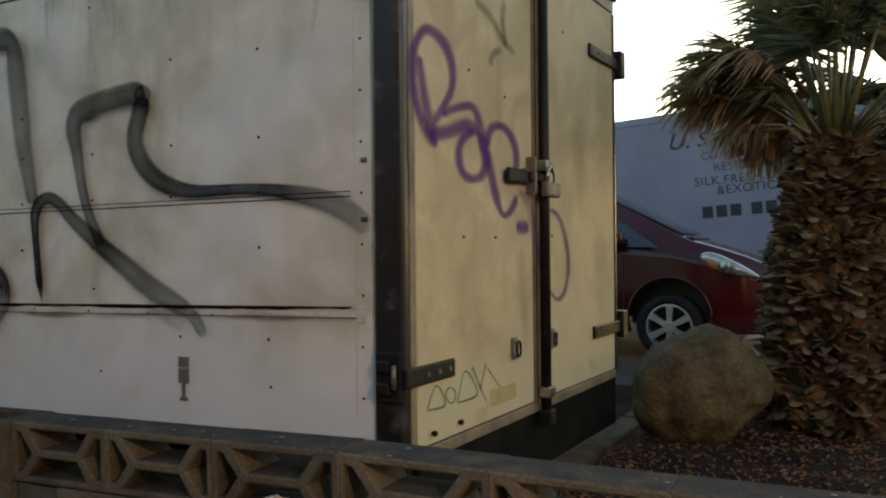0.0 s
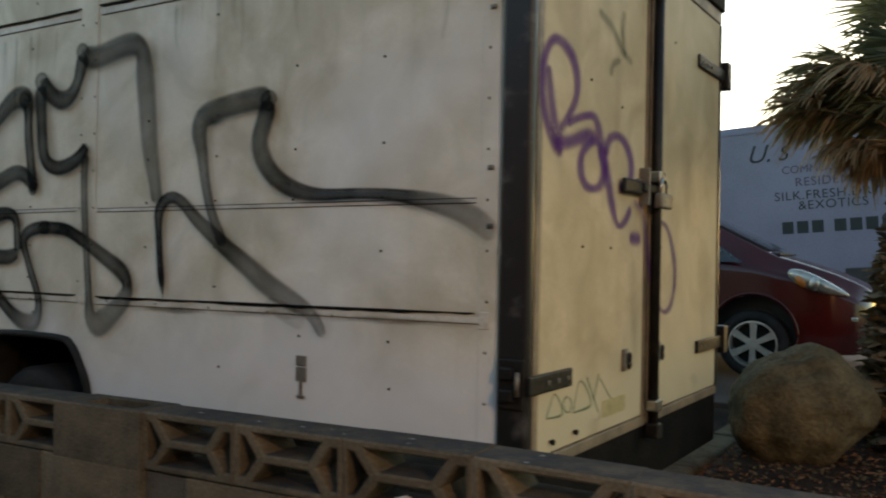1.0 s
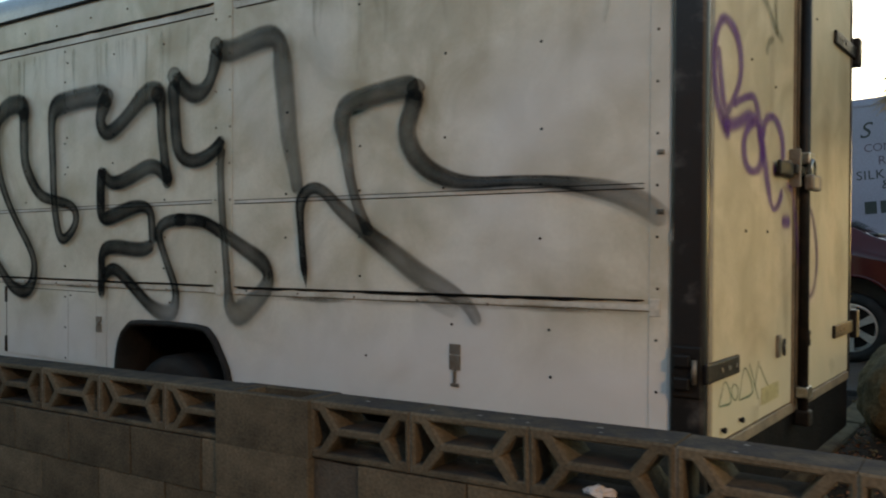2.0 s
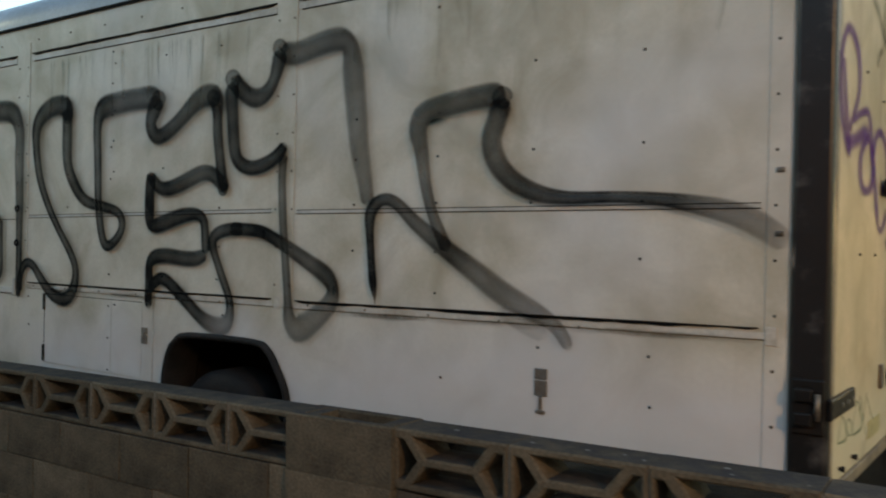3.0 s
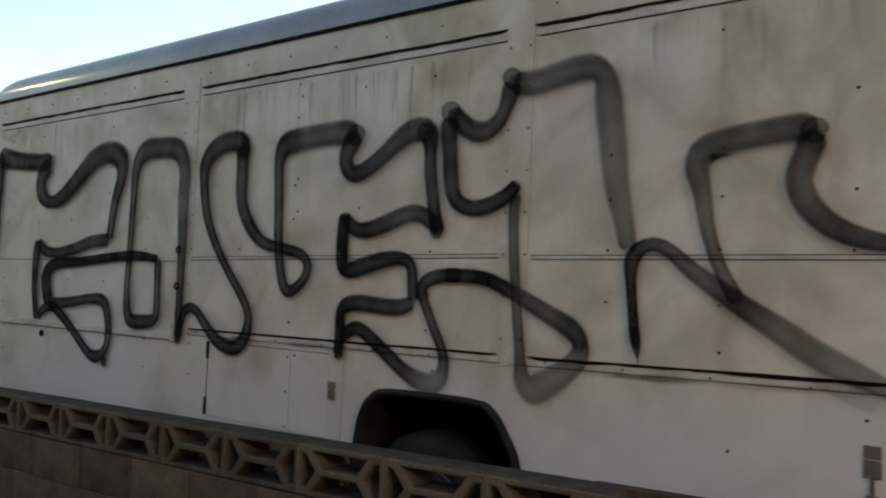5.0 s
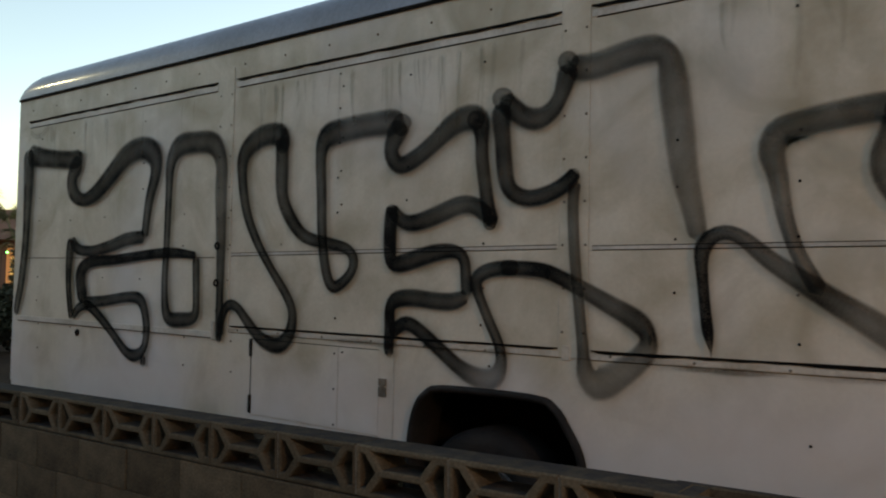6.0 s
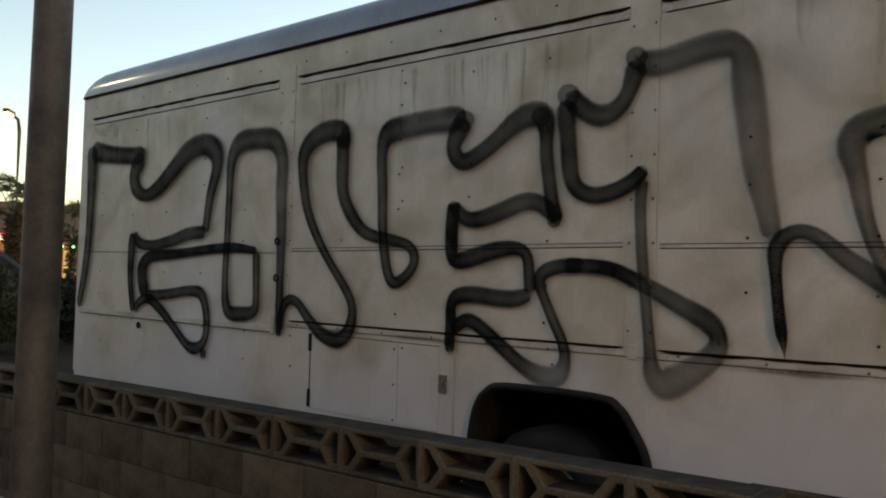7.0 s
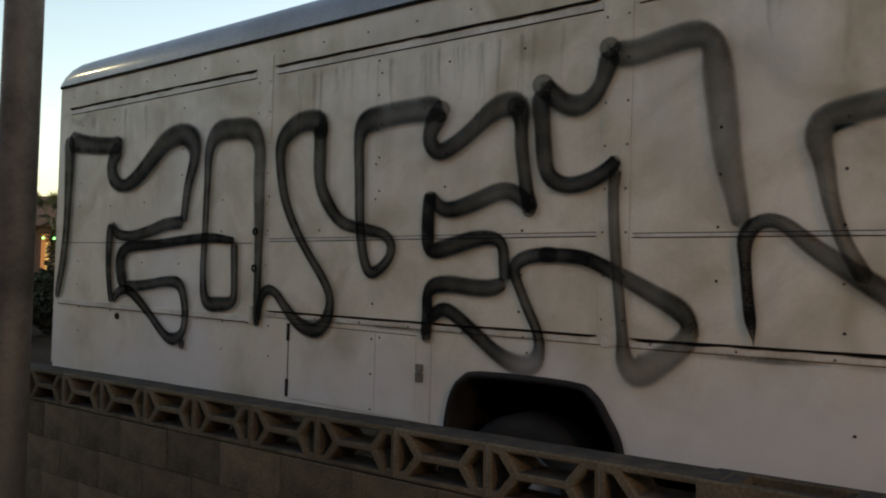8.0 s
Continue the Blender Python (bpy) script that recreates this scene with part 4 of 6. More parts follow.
spray([(-2.471, 1.788, 0.071, 0.9), (-2.542, 1.848, 0.074, 0.8), (-2.622, 1.859, 0.081, 0.75), (-2.743, 1.819, 0.084, 0.8), (-2.864, 1.788, 0.078, 0.9), (-2.945, 1.798, 0.069, 0.9), (-3.006, 1.869, 0.058, 0.9)])
spray([(-2.996, 1.88, 0.078, 0.97), (-3.006, 1.768, 0.078, 0.97), (-3.005, 1.667, 0.077, 0.97), (-2.995, 1.607, 0.07, 0.97), (-2.914, 1.617, 0.085, 0.9), (-2.763, 1.657, 0.078, 0.9), (-2.652, 1.667, 0.06, 0.9), (-2.601, 1.647, 0.058, 0.9), (-2.591, 1.556, 0.06, 0.9), (-2.581, 1.475, 0.065, 0.9)])
spray([(-2.571, 1.485, 0.052, 0.9), (-2.641, 1.455, 0.075, 0.85), (-2.762, 1.455, 0.077, 0.85), (-2.863, 1.465, 0.078, 0.9), (-2.974, 1.455, 0.076, 0.95), (-3.004, 1.415, 0.063, 0.97), (-2.994, 1.344, 0.065, 0.97), (-3.003, 1.244, 0.061, 0.97), (-2.993, 1.193, 0.046, 0.9)])
spray([(-2.993, 1.294, 0.06, 0.97), (-2.923, 1.355, 0.065, 0.95), (-2.862, 1.344, 0.068, 0.9), (-2.751, 1.274, 0.068, 0.9), (-2.63, 1.193, 0.071, 0.8), (-2.539, 1.153, 0.085, 0.5), (-2.439, 1.153, 0.088, 0.4), (-2.409, 1.213, 0.061, 0.7), (-2.419, 1.283, 0.052, 0.9), (-2.469, 1.374, 0.052, 0.9), (-2.52, 1.475, 0.052, 0.9), (-2.551, 1.546, 0.065, 0.9), (-2.51, 1.576, 0.065, 0.9), (-2.43, 1.596, 0.063, 0.9), (-2.33, 1.596, 0.061, 0.9)])
spray([(-2.43, 1.596, 0.063, 0.9), (-2.33, 1.596, 0.061, 0.9), (-2.221, 1.587, 0.061, 0.97), (-2.143, 1.557, 0.061, 0.9), (-2.033, 1.507, 0.067, 0.75), (-1.933, 1.457, 0.075, 0.75), (-1.833, 1.407, 0.082, 0.8), (-1.793, 1.356, 0.068, 0.9), (-1.802, 1.305, 0.084, 0.6), (-1.882, 1.234, 0.101, 0.4), (-1.992, 1.168, 0.125, 0.38), (-2.042, 1.193, 0.0896, 0.45), (-2.052, 1.284, 0.053, 0.75), (-2.072, 1.456, 0.049, 0.7), (-2.093, 1.648, 0.05, 0.65), (-2.103, 1.841, 0.05, 0.7), (-2.093, 1.932, 0.055, 0.85)])
spray([(-2.083, 1.973, 0.055, 0.97), (-2.123, 1.921, 0.068, 0.92), (-2.212, 1.88, 0.071, 0.9), (-2.312, 1.869, 0.07, 0.9), (-2.39, 1.909, 0.075, 0.9), (-2.411, 2, 0.082, 0.9), (-2.422, 2.121, 0.082, 0.85), (-2.432, 2.202, 0.094, 0.9), (-2.422, 2.263, 0.106, 0.9)])
spray([(-2.432, 2.283, 0.094, 0.9), (-2.342, 2.203, 0.086, 0.85), (-2.272, 2.173, 0.092, 0.75), (-2.204, 2.194, 0.081, 0.75), (-2.163, 2.246, 0.072, 0.8), (-2.144, 2.297, 0.082, 0.85), (-2.124, 2.379, 0.105, 0.85)])
spray([(-2.134, 2.368, 0.1, 0.8), (-2.035, 2.35, 0.105, 0.6), (-1.916, 2.372, 0.106, 0.6), (-1.796, 2.385, 0.104, 0.65), (-1.736, 2.356, 0.088, 0.7), (-1.716, 2.244, 0.115, 0.5), (-1.695, 2.09, 0.113, 0.42), (-1.674, 1.927, 0.101, 0.42), (-1.642, 1.794, 0.08, 0.45), (-1.622, 1.692, 0.069, 0.6)])
spray([(-1.577, 1.295, 0.005, 0.6), (-1.578, 1.32, 0.007, 0.9), (-1.58, 1.333, 0.022, 0.95), (-1.59, 1.386, 0.042, 0.97), (-1.601, 1.478, 0.042, 0.97), (-1.611, 1.59, 0.045, 0.95), (-1.612, 1.672, 0.063, 0.9), (-1.561, 1.723, 0.054, 0.8), (-1.49, 1.713, 0.053, 0.75), (-1.409, 1.642, 0.062, 0.7), (-1.307, 1.571, 0.07, 0.7), (-1.215, 1.51, 0.077, 0.8), (-1.113, 1.448, 0.087, 0.55), (-1.001, 1.377, 0.092, 0.45), (-0.889, 1.326, 0.079, 0.4), (-0.797, 1.285, 0.055, 0.35), (-0.746, 1.224, 0.05, 0.45), (-0.736, 1.194, 0.031, 0.2)])
spray([(-1.235, 1.52, 0.06, 0.85), (-1.307, 1.652, 0.052, 0.7), (-1.348, 1.785, 0.057, 0.65), (-1.369, 1.918, 0.072, 0.6), (-1.39, 1.979, 0.089, 0.65), (-1.37, 2.04, 0.097, 0.7), (-1.309, 2.061, 0.091, 0.6), (-1.177, 2.082, 0.091, 0.6), (-1.044, 2.093, 0.092, 0.75), (-1.004, 2.083, 0.081, 0.9)])
spray([(-1.014, 2.083, 0.078, 0.9), (-1.024, 2.052, 0.092, 0.9), (-1.034, 2.001, 0.088, 0.75), (-1.064, 1.939, 0.088, 0.65), (-1.044, 1.858, 0.087, 0.7), (-0.982, 1.786, 0.079, 0.75), (-0.88, 1.735, 0.068, 0.8), (-0.758, 1.715, 0.049, 0.9), (-0.585, 1.716, 0.041, 0.9), (-0.422, 1.706, 0.047, 0.85), (-0.309, 1.686, 0.064, 0.62), (-0.217, 1.665, 0.075, 0.42), (-0.125, 1.625, 0.079, 0.27), (-0.043, 1.563, 0.068, 0.1)])
spray([(-1.021, 1.316, 0.052, 0.05), (-0.909, 1.275, 0.072, 0.07), (-0.818, 1.234, 0.058, 0.04)])
spray([(-1.024, 2.083, 0.086, 0.6), (-1.004, 2.083, 0.081, 0.6)])
spray([(-2.104, 2.379, 0.056, 0.62), (-2.114, 2.358, 0.055, 0.62), (-2.124, 2.358, 0.049, 0.62), (-2.145, 2.368, 0.047, 0.62), (-2.154, 2.388, 0.054, 0.62), (-2.144, 2.398, 0.055, 0.62), (-2.135, 2.408, 0.048, 0.62), (-2.115, 2.399, 0.047, 0.62), (-2.104, 2.379, 0.053, 0.62), (-2.114, 2.358, 0.056, 0.62)])
spray([(-2.392, 2.273, 0.059, 0.62), (-2.402, 2.253, 0.057, 0.62), (-2.422, 2.243, 0.05, 0.62), (-2.442, 2.263, 0.051, 0.62), (-2.452, 2.283, 0.058, 0.62), (-2.442, 2.293, 0.059, 0.62), (-2.422, 2.303, 0.05, 0.62), (-2.402, 2.293, 0.05, 0.62), (-2.392, 2.273, 0.057, 0.62), (-2.402, 2.253, 0.06, 0.62)])
spray([(-2.523, 2.202, 0.051, 0.55), (-2.533, 2.182, 0.049, 0.55), (-2.553, 2.182, 0.043, 0.55), (-2.573, 2.192, 0.044, 0.55), (-2.573, 2.202, 0.051, 0.55), (-2.573, 2.223, 0.05, 0.55), (-2.553, 2.223, 0.043, 0.55), (-2.533, 2.213, 0.043, 0.55), (-2.523, 2.202, 0.05, 0.55), (-2.533, 2.182, 0.051, 0.55)])
spray([(-2.917, 2.223, 0.065, 0.5), (-2.927, 2.203, 0.059, 0.5), (-2.947, 2.193, 0.05, 0.5), (-2.967, 2.203, 0.054, 0.5), (-2.977, 2.223, 0.065, 0.5), (-2.977, 2.244, 0.061, 0.5), (-2.947, 2.254, 0.05, 0.5), (-2.927, 2.244, 0.052, 0.5), (-2.917, 2.223, 0.064, 0.5), (-2.927, 2.203, 0.065, 0.5)])
spray([(-2.451, 1.778, 0.039, 0.7), (-2.461, 1.768, 0.036, 0.7), (-2.471, 1.757, 0.033, 0.7), (-2.491, 1.768, 0.035, 0.7), (-2.491, 1.778, 0.039, 0.7), (-2.491, 1.788, 0.037, 0.7), (-2.471, 1.798, 0.033, 0.7), (-2.461, 1.788, 0.035, 0.7), (-2.451, 1.778, 0.039, 0.7), (-2.461, 1.768, 0.038, 0.7)])
spray([(-2.221, 1.577, 0.057, 0.8), (-2.192, 1.577, 0.058, 0.8)])
spray([(-3.736, 2.265, 0.089, 0.5), (-3.695, 2.245, 0.088, 0.5)])
spray([(-1.803, 1.346, 0.058, 0.5), (-1.783, 1.346, 0.058, 0.5)])
spray([(-5.653, 2.279, 0.104, 0.6), (-5.582, 2.279, 0.103, 0.6)])
spray([(-0.994, 2.073, 0.046, 0.6), (-0.994, 2.062, 0.045, 0.6), (-1.014, 2.052, 0.042, 0.6), (-1.034, 2.062, 0.042, 0.6), (-1.044, 2.083, 0.046, 0.6), (-1.034, 2.093, 0.046, 0.6), (-1.014, 2.103, 0.042, 0.6), (-0.994, 2.093, 0.041, 0.6), (-0.994, 2.073, 0.045, 0.6), (-0.994, 2.062, 0.046, 0.6)])
spray([(-6.296, 2.514, 0.035, 0.05), (-6.204, 2.463, 0.035, 0.06), (-6.103, 2.484, 0.042, 0.05), (-6.021, 2.534, 0.038, 0.05), (-5.98, 2.402, 0.062, 0.05)])
spray_rear([(0.01, 2.09, 0.048, 0.75), (0.03, 2.02, 0.048, 0.75), (0.06, 1.93, 0.055, 0.75), (0.09, 1.87, 0.062, 0.75), (0.12, 1.82, 0.032, 0.75), (0.07, 1.85, 0.047, 0.75), (0.01, 1.91, 0.045, 0.75), (-0.02, 1.99, 0.046, 0.75), (-0.02, 2.08, 0.043, 0.75), (0.01, 2.14, 0.036, 0.75), (0.07, 2.18, 0.032, 0.75), (0.17, 2.16, 0.046, 0.75), (0.23, 2.1, 0.055, 0.75), (0.23, 2.02, 0.041, 0.75), (0.17, 1.95, 0.033, 0.75), (0.1, 1.89, 0.036, 0.75)])
spray_rear([(0.07, 1.85, 0.045, 0.75), (0.19, 1.87, 0.043, 0.75), (0.34, 1.91, 0.046, 0.75), (0.43, 1.89, 0.028, 0.75)])
spray_rear([(0.16, 1.92, 0.025, 0.75), (0.23, 1.95, 0.026, 0.75), (0.37, 1.98, 0.03, 0.75), (0.42, 1.94, 0.058, 0.75), (0.46, 1.85, 0.068, 0.75), (0.51, 1.78, 0.06, 0.75), (0.56, 1.68, 0.055, 0.75), (0.62, 1.61, 0.023, 0.75), (0.7, 1.64, 0.038, 0.75), (0.75, 1.69, 0.042, 0.75)])
spray_rear([(0.39, 1.9, 0.029, 0.72), (0.29, 1.85, 0.039, 0.72), (0.27, 1.79, 0.056, 0.72), (0.31, 1.74, 0.037, 0.72), (0.39, 1.73, 0.027, 0.72), (0.46, 1.76, 0.048, 0.72), (0.48, 1.83, 0.059, 0.72), (0.42, 1.89, 0.044, 0.72)])
spray_rear([(0.49, 1.85, 0.051, 0.7), (0.51, 1.91, 0.043, 0.7), (0.59, 1.94, 0.029, 0.7), (0.68, 1.92, 0.043, 0.7), (0.74, 1.86, 0.06, 0.7), (0.74, 1.79, 0.057, 0.7), (0.69, 1.75, 0.032, 0.7), (0.61, 1.76, 0.049, 0.7)])
spray_rear([(0.73, 1.57, 0.047, 0.7), (0.86, 1.57, 0.049, 0.7)])
spray_rear([(1.08, 1.65, 0.016, 0.55), (1.18, 1.62, 0.03, 0.55), (1.26, 1.52, 0.044, 0.55), (1.29, 1.41, 0.042, 0.55), (1.24, 1.3, 0.039, 0.55), (1.15, 1.27, 0.019, 0.55), (1.07, 1.31, 0.016, 0.55)])
spray_rear([(0.74, 1.71, 0.023, 0.3), (0.84, 1.67, 0.032, 0.3), (0.9, 1.53, 0.033, 0.3), (0.95, 1.39, 0.034, 0.3), (0.98, 1.3, 0.029, 0.3)])
marker([(0.04, 0.99, 0.01, 0.9), (0.1, 1.06, 0.006, 0.9), (0.16, 0.99, 0.011, 0.9), (0.04, 0.99, 0.006, 0.9)])
marker([(0.2, 1.04, 0.007, 0.85), (0.23, 1.02, 0.01, 0.85), (0.22, 0.99, 0.009, 0.85), (0.19, 0.99, 0.006, 0.85), (0.16, 1.02, 0.011, 0.85), (0.18, 1.04, 0.009, 0.85), (0.2, 1.04, 0.006, 0.85)])
marker([(0.24, 0.98, 0.011, 0.9), (0.3, 1.08, 0.006, 0.9), (0.39, 0.99, 0.012, 0.9), (0.24, 0.98, 0.006, 0.9)])
marker([(0.35, 1.09, 0.01, 0.9), (0.46, 0.95, 0.01, 0.9)])
marker([(0.46, 1.09, 0.013, 0.8), (0.41, 1, 0.013, 0.8)])
marker([(0.47, 1.07, 0.008, 0.9), (0.59, 0.98, 0.007, 0.9), (0.7, 0.96, 0.006, 0.9)])
faint([(0.4, 2.35, 0.027, 0.22), (0.53, 2.32, 0.033, 0.22), (0.63, 2.26, 0.029, 0.22), (0.74, 2.23, 0.027, 0.22)])
faint([(0.52, 2.14, 0.041, 0.2), (0.54, 2.19, 0.027, 0.2), (0.62, 2.22, 0.021, 0.2)])
faint([(0.65, 2.41, 0.037, 0.2), (0.63, 2.33, 0.04, 0.2), (0.66, 2.23, 0.041, 0.2)])

# ---- boulder, kerb and litter ----
def boulder():
    """A squat dome with broad shoulders, pitted, undercut where it meets the gravel."""
    off = Vector((7.3, 2.1, 5.5))
    bm = bmesh.new()
    bmesh.ops.create_icosphere(bm, subdivisions=5, radius=1)
    for v in bm.verts:
        d = v.co.normalized()
        k = (abs(d.x) ** 2.7 + abs(d.y) ** 2.7 + abs(d.z) ** 2.4) ** (-1 / 2.55)
        k *= 1 + 0.13 * noise.noise(d * 1.5 + off) + 0.085 * noise.noise(d * 3.3 + off) + 0.032 * noise.noise(d * 8 + off) + 0.012 * noise.noise(d * 21 + off)
        p = Vector((d.x * 0.355 * k, d.y * 0.32 * k, d.z * 0.325 * k))
        if p.z > 0:
            p.x *= 1 - 0.42 * (p.z / 0.34) ** 2
            p.x += 0.06 * p.z / 0.34
        else:
            tuck = min(1.0, -p.z / 0.34)
            p.x *= 1 - 0.30 * tuck ** 1.6
            p.x -= 0.05 * tuck
            p.y *= 1 - 0.25 * tuck ** 1.6
            hollow = math.exp(-((p.x - 0.26) / 0.12) ** 2) * (1 if p.y < 0 else 0)
            p.z += 0.11 * hollow * tuck
        v.co = p
    ob = part("boulder", bm, STONE, None, smooth=True)
    ob.location = (0.585, 2.38, 0.725)
    ob.rotation_euler = (0.0, 0.0, 0.45)
    tagged(ob, "rounded brown landscaping boulder lying on gravel", "boulder")


boulder()


def kerb():
    bm = bmesh.new()
    for k in range(5):
        y = 0.2 + k * 0.92
        box(bm, -0.24, -0.06, y, y + 0.91, 0.1, 0.405 + 0.004 * (k % 2), 0.02, pose(0.05, 0, 0.005, 0, 0, -4))
    tagged(part("kerb", bm, KERB), "worn concrete edging beside the gravel bed", "kerb", kind="structure")


kerb()
tagged(part("driveway", boxes((-5.5, 0.3, 4.35, 10.8, 0.2, 0.375, 0.01)), ASPHALT), "dark asphalt driveway under the parked car", "driveway", kind="structure")
# the pale pink paints in the lit ground before the car
tagged(part("pavement", boxes((0.304, 9.0, 4.3, 9.5, 0.2, 0.436, 0.01)), LIT_PAVING), "paving before the parked car, coloured pale pink as if lit", "paving", kind="structure")


def litter():
    rng = random.Random(3)
    verts, faces, verts2, faces2 = [], [], [], []
    for _ in range(9500):
        x, y = rng.uniform(0.05, 3.2), -0.28 + 4.4 * rng.random() ** 1.6
        z = lot_height(x, y) + 0.004
        a, l, w = rng.uniform(0, 6.28), rng.uniform(0.008, 0.028), rng.uniform(0.003, 0.009)
        d, s = Vector((math.cos(a), math.sin(a), rng.uniform(-0.2, 0.5))) * l, Vector((-math.sin(a), math.cos(a), rng.uniform(-0.3, 0.3))) * w
        c = Vector((x, y, z))
        n = len(verts)
        verts += [c - d, c + s + Vector((0, 0, 0.006)), c + d, c - s + Vector((0, 0, 0.004))]
        faces.append((n, n + 1, n + 2, n + 3))
    for _ in range(2600):
        x, y = rng.uniform(0.02, 3.2), rng.uniform(-0.28, 4.5)
        r = rng.uniform(0.006, 0.016)
        c = Vector((x, y, lot_height(x, y) + r * 0.3))
        n = len(verts2)
        verts2 += [c + Vector((dx * r * rng.uniform(0.7, 1.2), dy * r * rng.uniform(0.7, 1.2), dz * r * 0.8)) for dx, dy, dz in ((1, 0, 0), (0, 1, 0), (-1, 0, 0), (0, -1, 0), (0, 0, 1), (0, 0, -1))]
        for a, b in ((0, 1), (1, 2), (2, 3), (3, 0)):
            faces2 += [(n + a, n + b, n + 4), (n + b, n + a, n + 5)]
    for name, vs, fs, mm, label in (("leaf_litter", verts, faces, LITTER, "scattered dry brown leaf litter"), ("gravel", verts2, faces2, STONE, "loose brown gravel stones")):
        me = bpy.data.meshes.new(name)
        me.from_pydata([tuple(v) for v in vs], [], fs)
        me.materials.append(mm)
        tagged(new(name, me), label, name.replace("_", " "), kind="stuff")


litter()


# ---- palm ----
def fan_frond(seed, spread, blade, droop, count=54):
    """A fan of narrow blades round the end of a stalk, in x-z with the stalk coming along +x."""
    rng = random.Random(seed)
    bm = bmesh.new()
    for k in range(count):
        a = (k / (count - 1) - 0.5) * spread + rng.uniform(-0.03, 0.03)
        L = blade * (0.78 + 0.22 * math.cos(a * 0.8)) * rng.uniform(0.8, 1.05)
        d = Vector((math.cos(a), math.sin(a), 0))
        side = Vector((-math.sin(a), math.cos(a), 0))
        rows = []
        segs = 6
        fold = rng.uniform(0.4, 1.0)
        for s in range(segs + 1):
            t = s / segs
            w = min(0.004 + 0.56 * L * t * spread / count, 0.0016 + 0.024 * (1 - t))
            p = d * L * t + Vector((0, 0, -droop * L * (t ** 2.4) * fold * (1 + rng.uniform(-0.1, 0.1)) + 0.02 * math.sin(6 * a)))
            p -= d * droop * L * 0.35 * fold * t ** 3
            rows.append((bm.verts.new(p - side * w), bm.verts.new(p + Vector((0, 0, -w * 0.8))), bm.verts.new(p + side * w)))
        for r0, r1 in zip(rows, rows[1:]):
            bm.faces.new((r0[0], r0[1], r1[1], r1[0]))
            bm.faces.new((r0[1], r0[2], r1[2], r1[1]))
    return bm


def leaf_base_mesh(seed):
    rng = random.Random(seed)
    bm = bmesh.new()
    rows = []
    L = rng.uniform(0.09, 0.14)
    for s in range(4):
        t = s / 3
        w = 0.05 * (1 - 0.4 * t * t) * rng.uniform(0.9, 1.1)
        th = 0.018 * (1 - 0.45 * t)
        c = Vector((0.05 * t + 0.06 * t * t, rng.uniform(-0.012, 0.012), L * t * 0.7))
        rows.append([bm.verts.new(c + Vector((-th, -w, 0))), bm.verts.new(c + Vector((th * 1.4, 0, 0.01 * t))), bm.verts.new(c + Vector((-th, w, 0))), bm.verts.new(c + Vector((-th * 2.2, 0, 0)))])
    for a, b in zip(rows, rows[1:]):
        for k in range(4):
            bm.faces.new((a[k], a[(k + 1) % 4], b[(k + 1) % 4], b[k]))
    bm.faces.new(rows[0])
    bm.faces.new(rows[-1])
    return finish(bm, BARK)


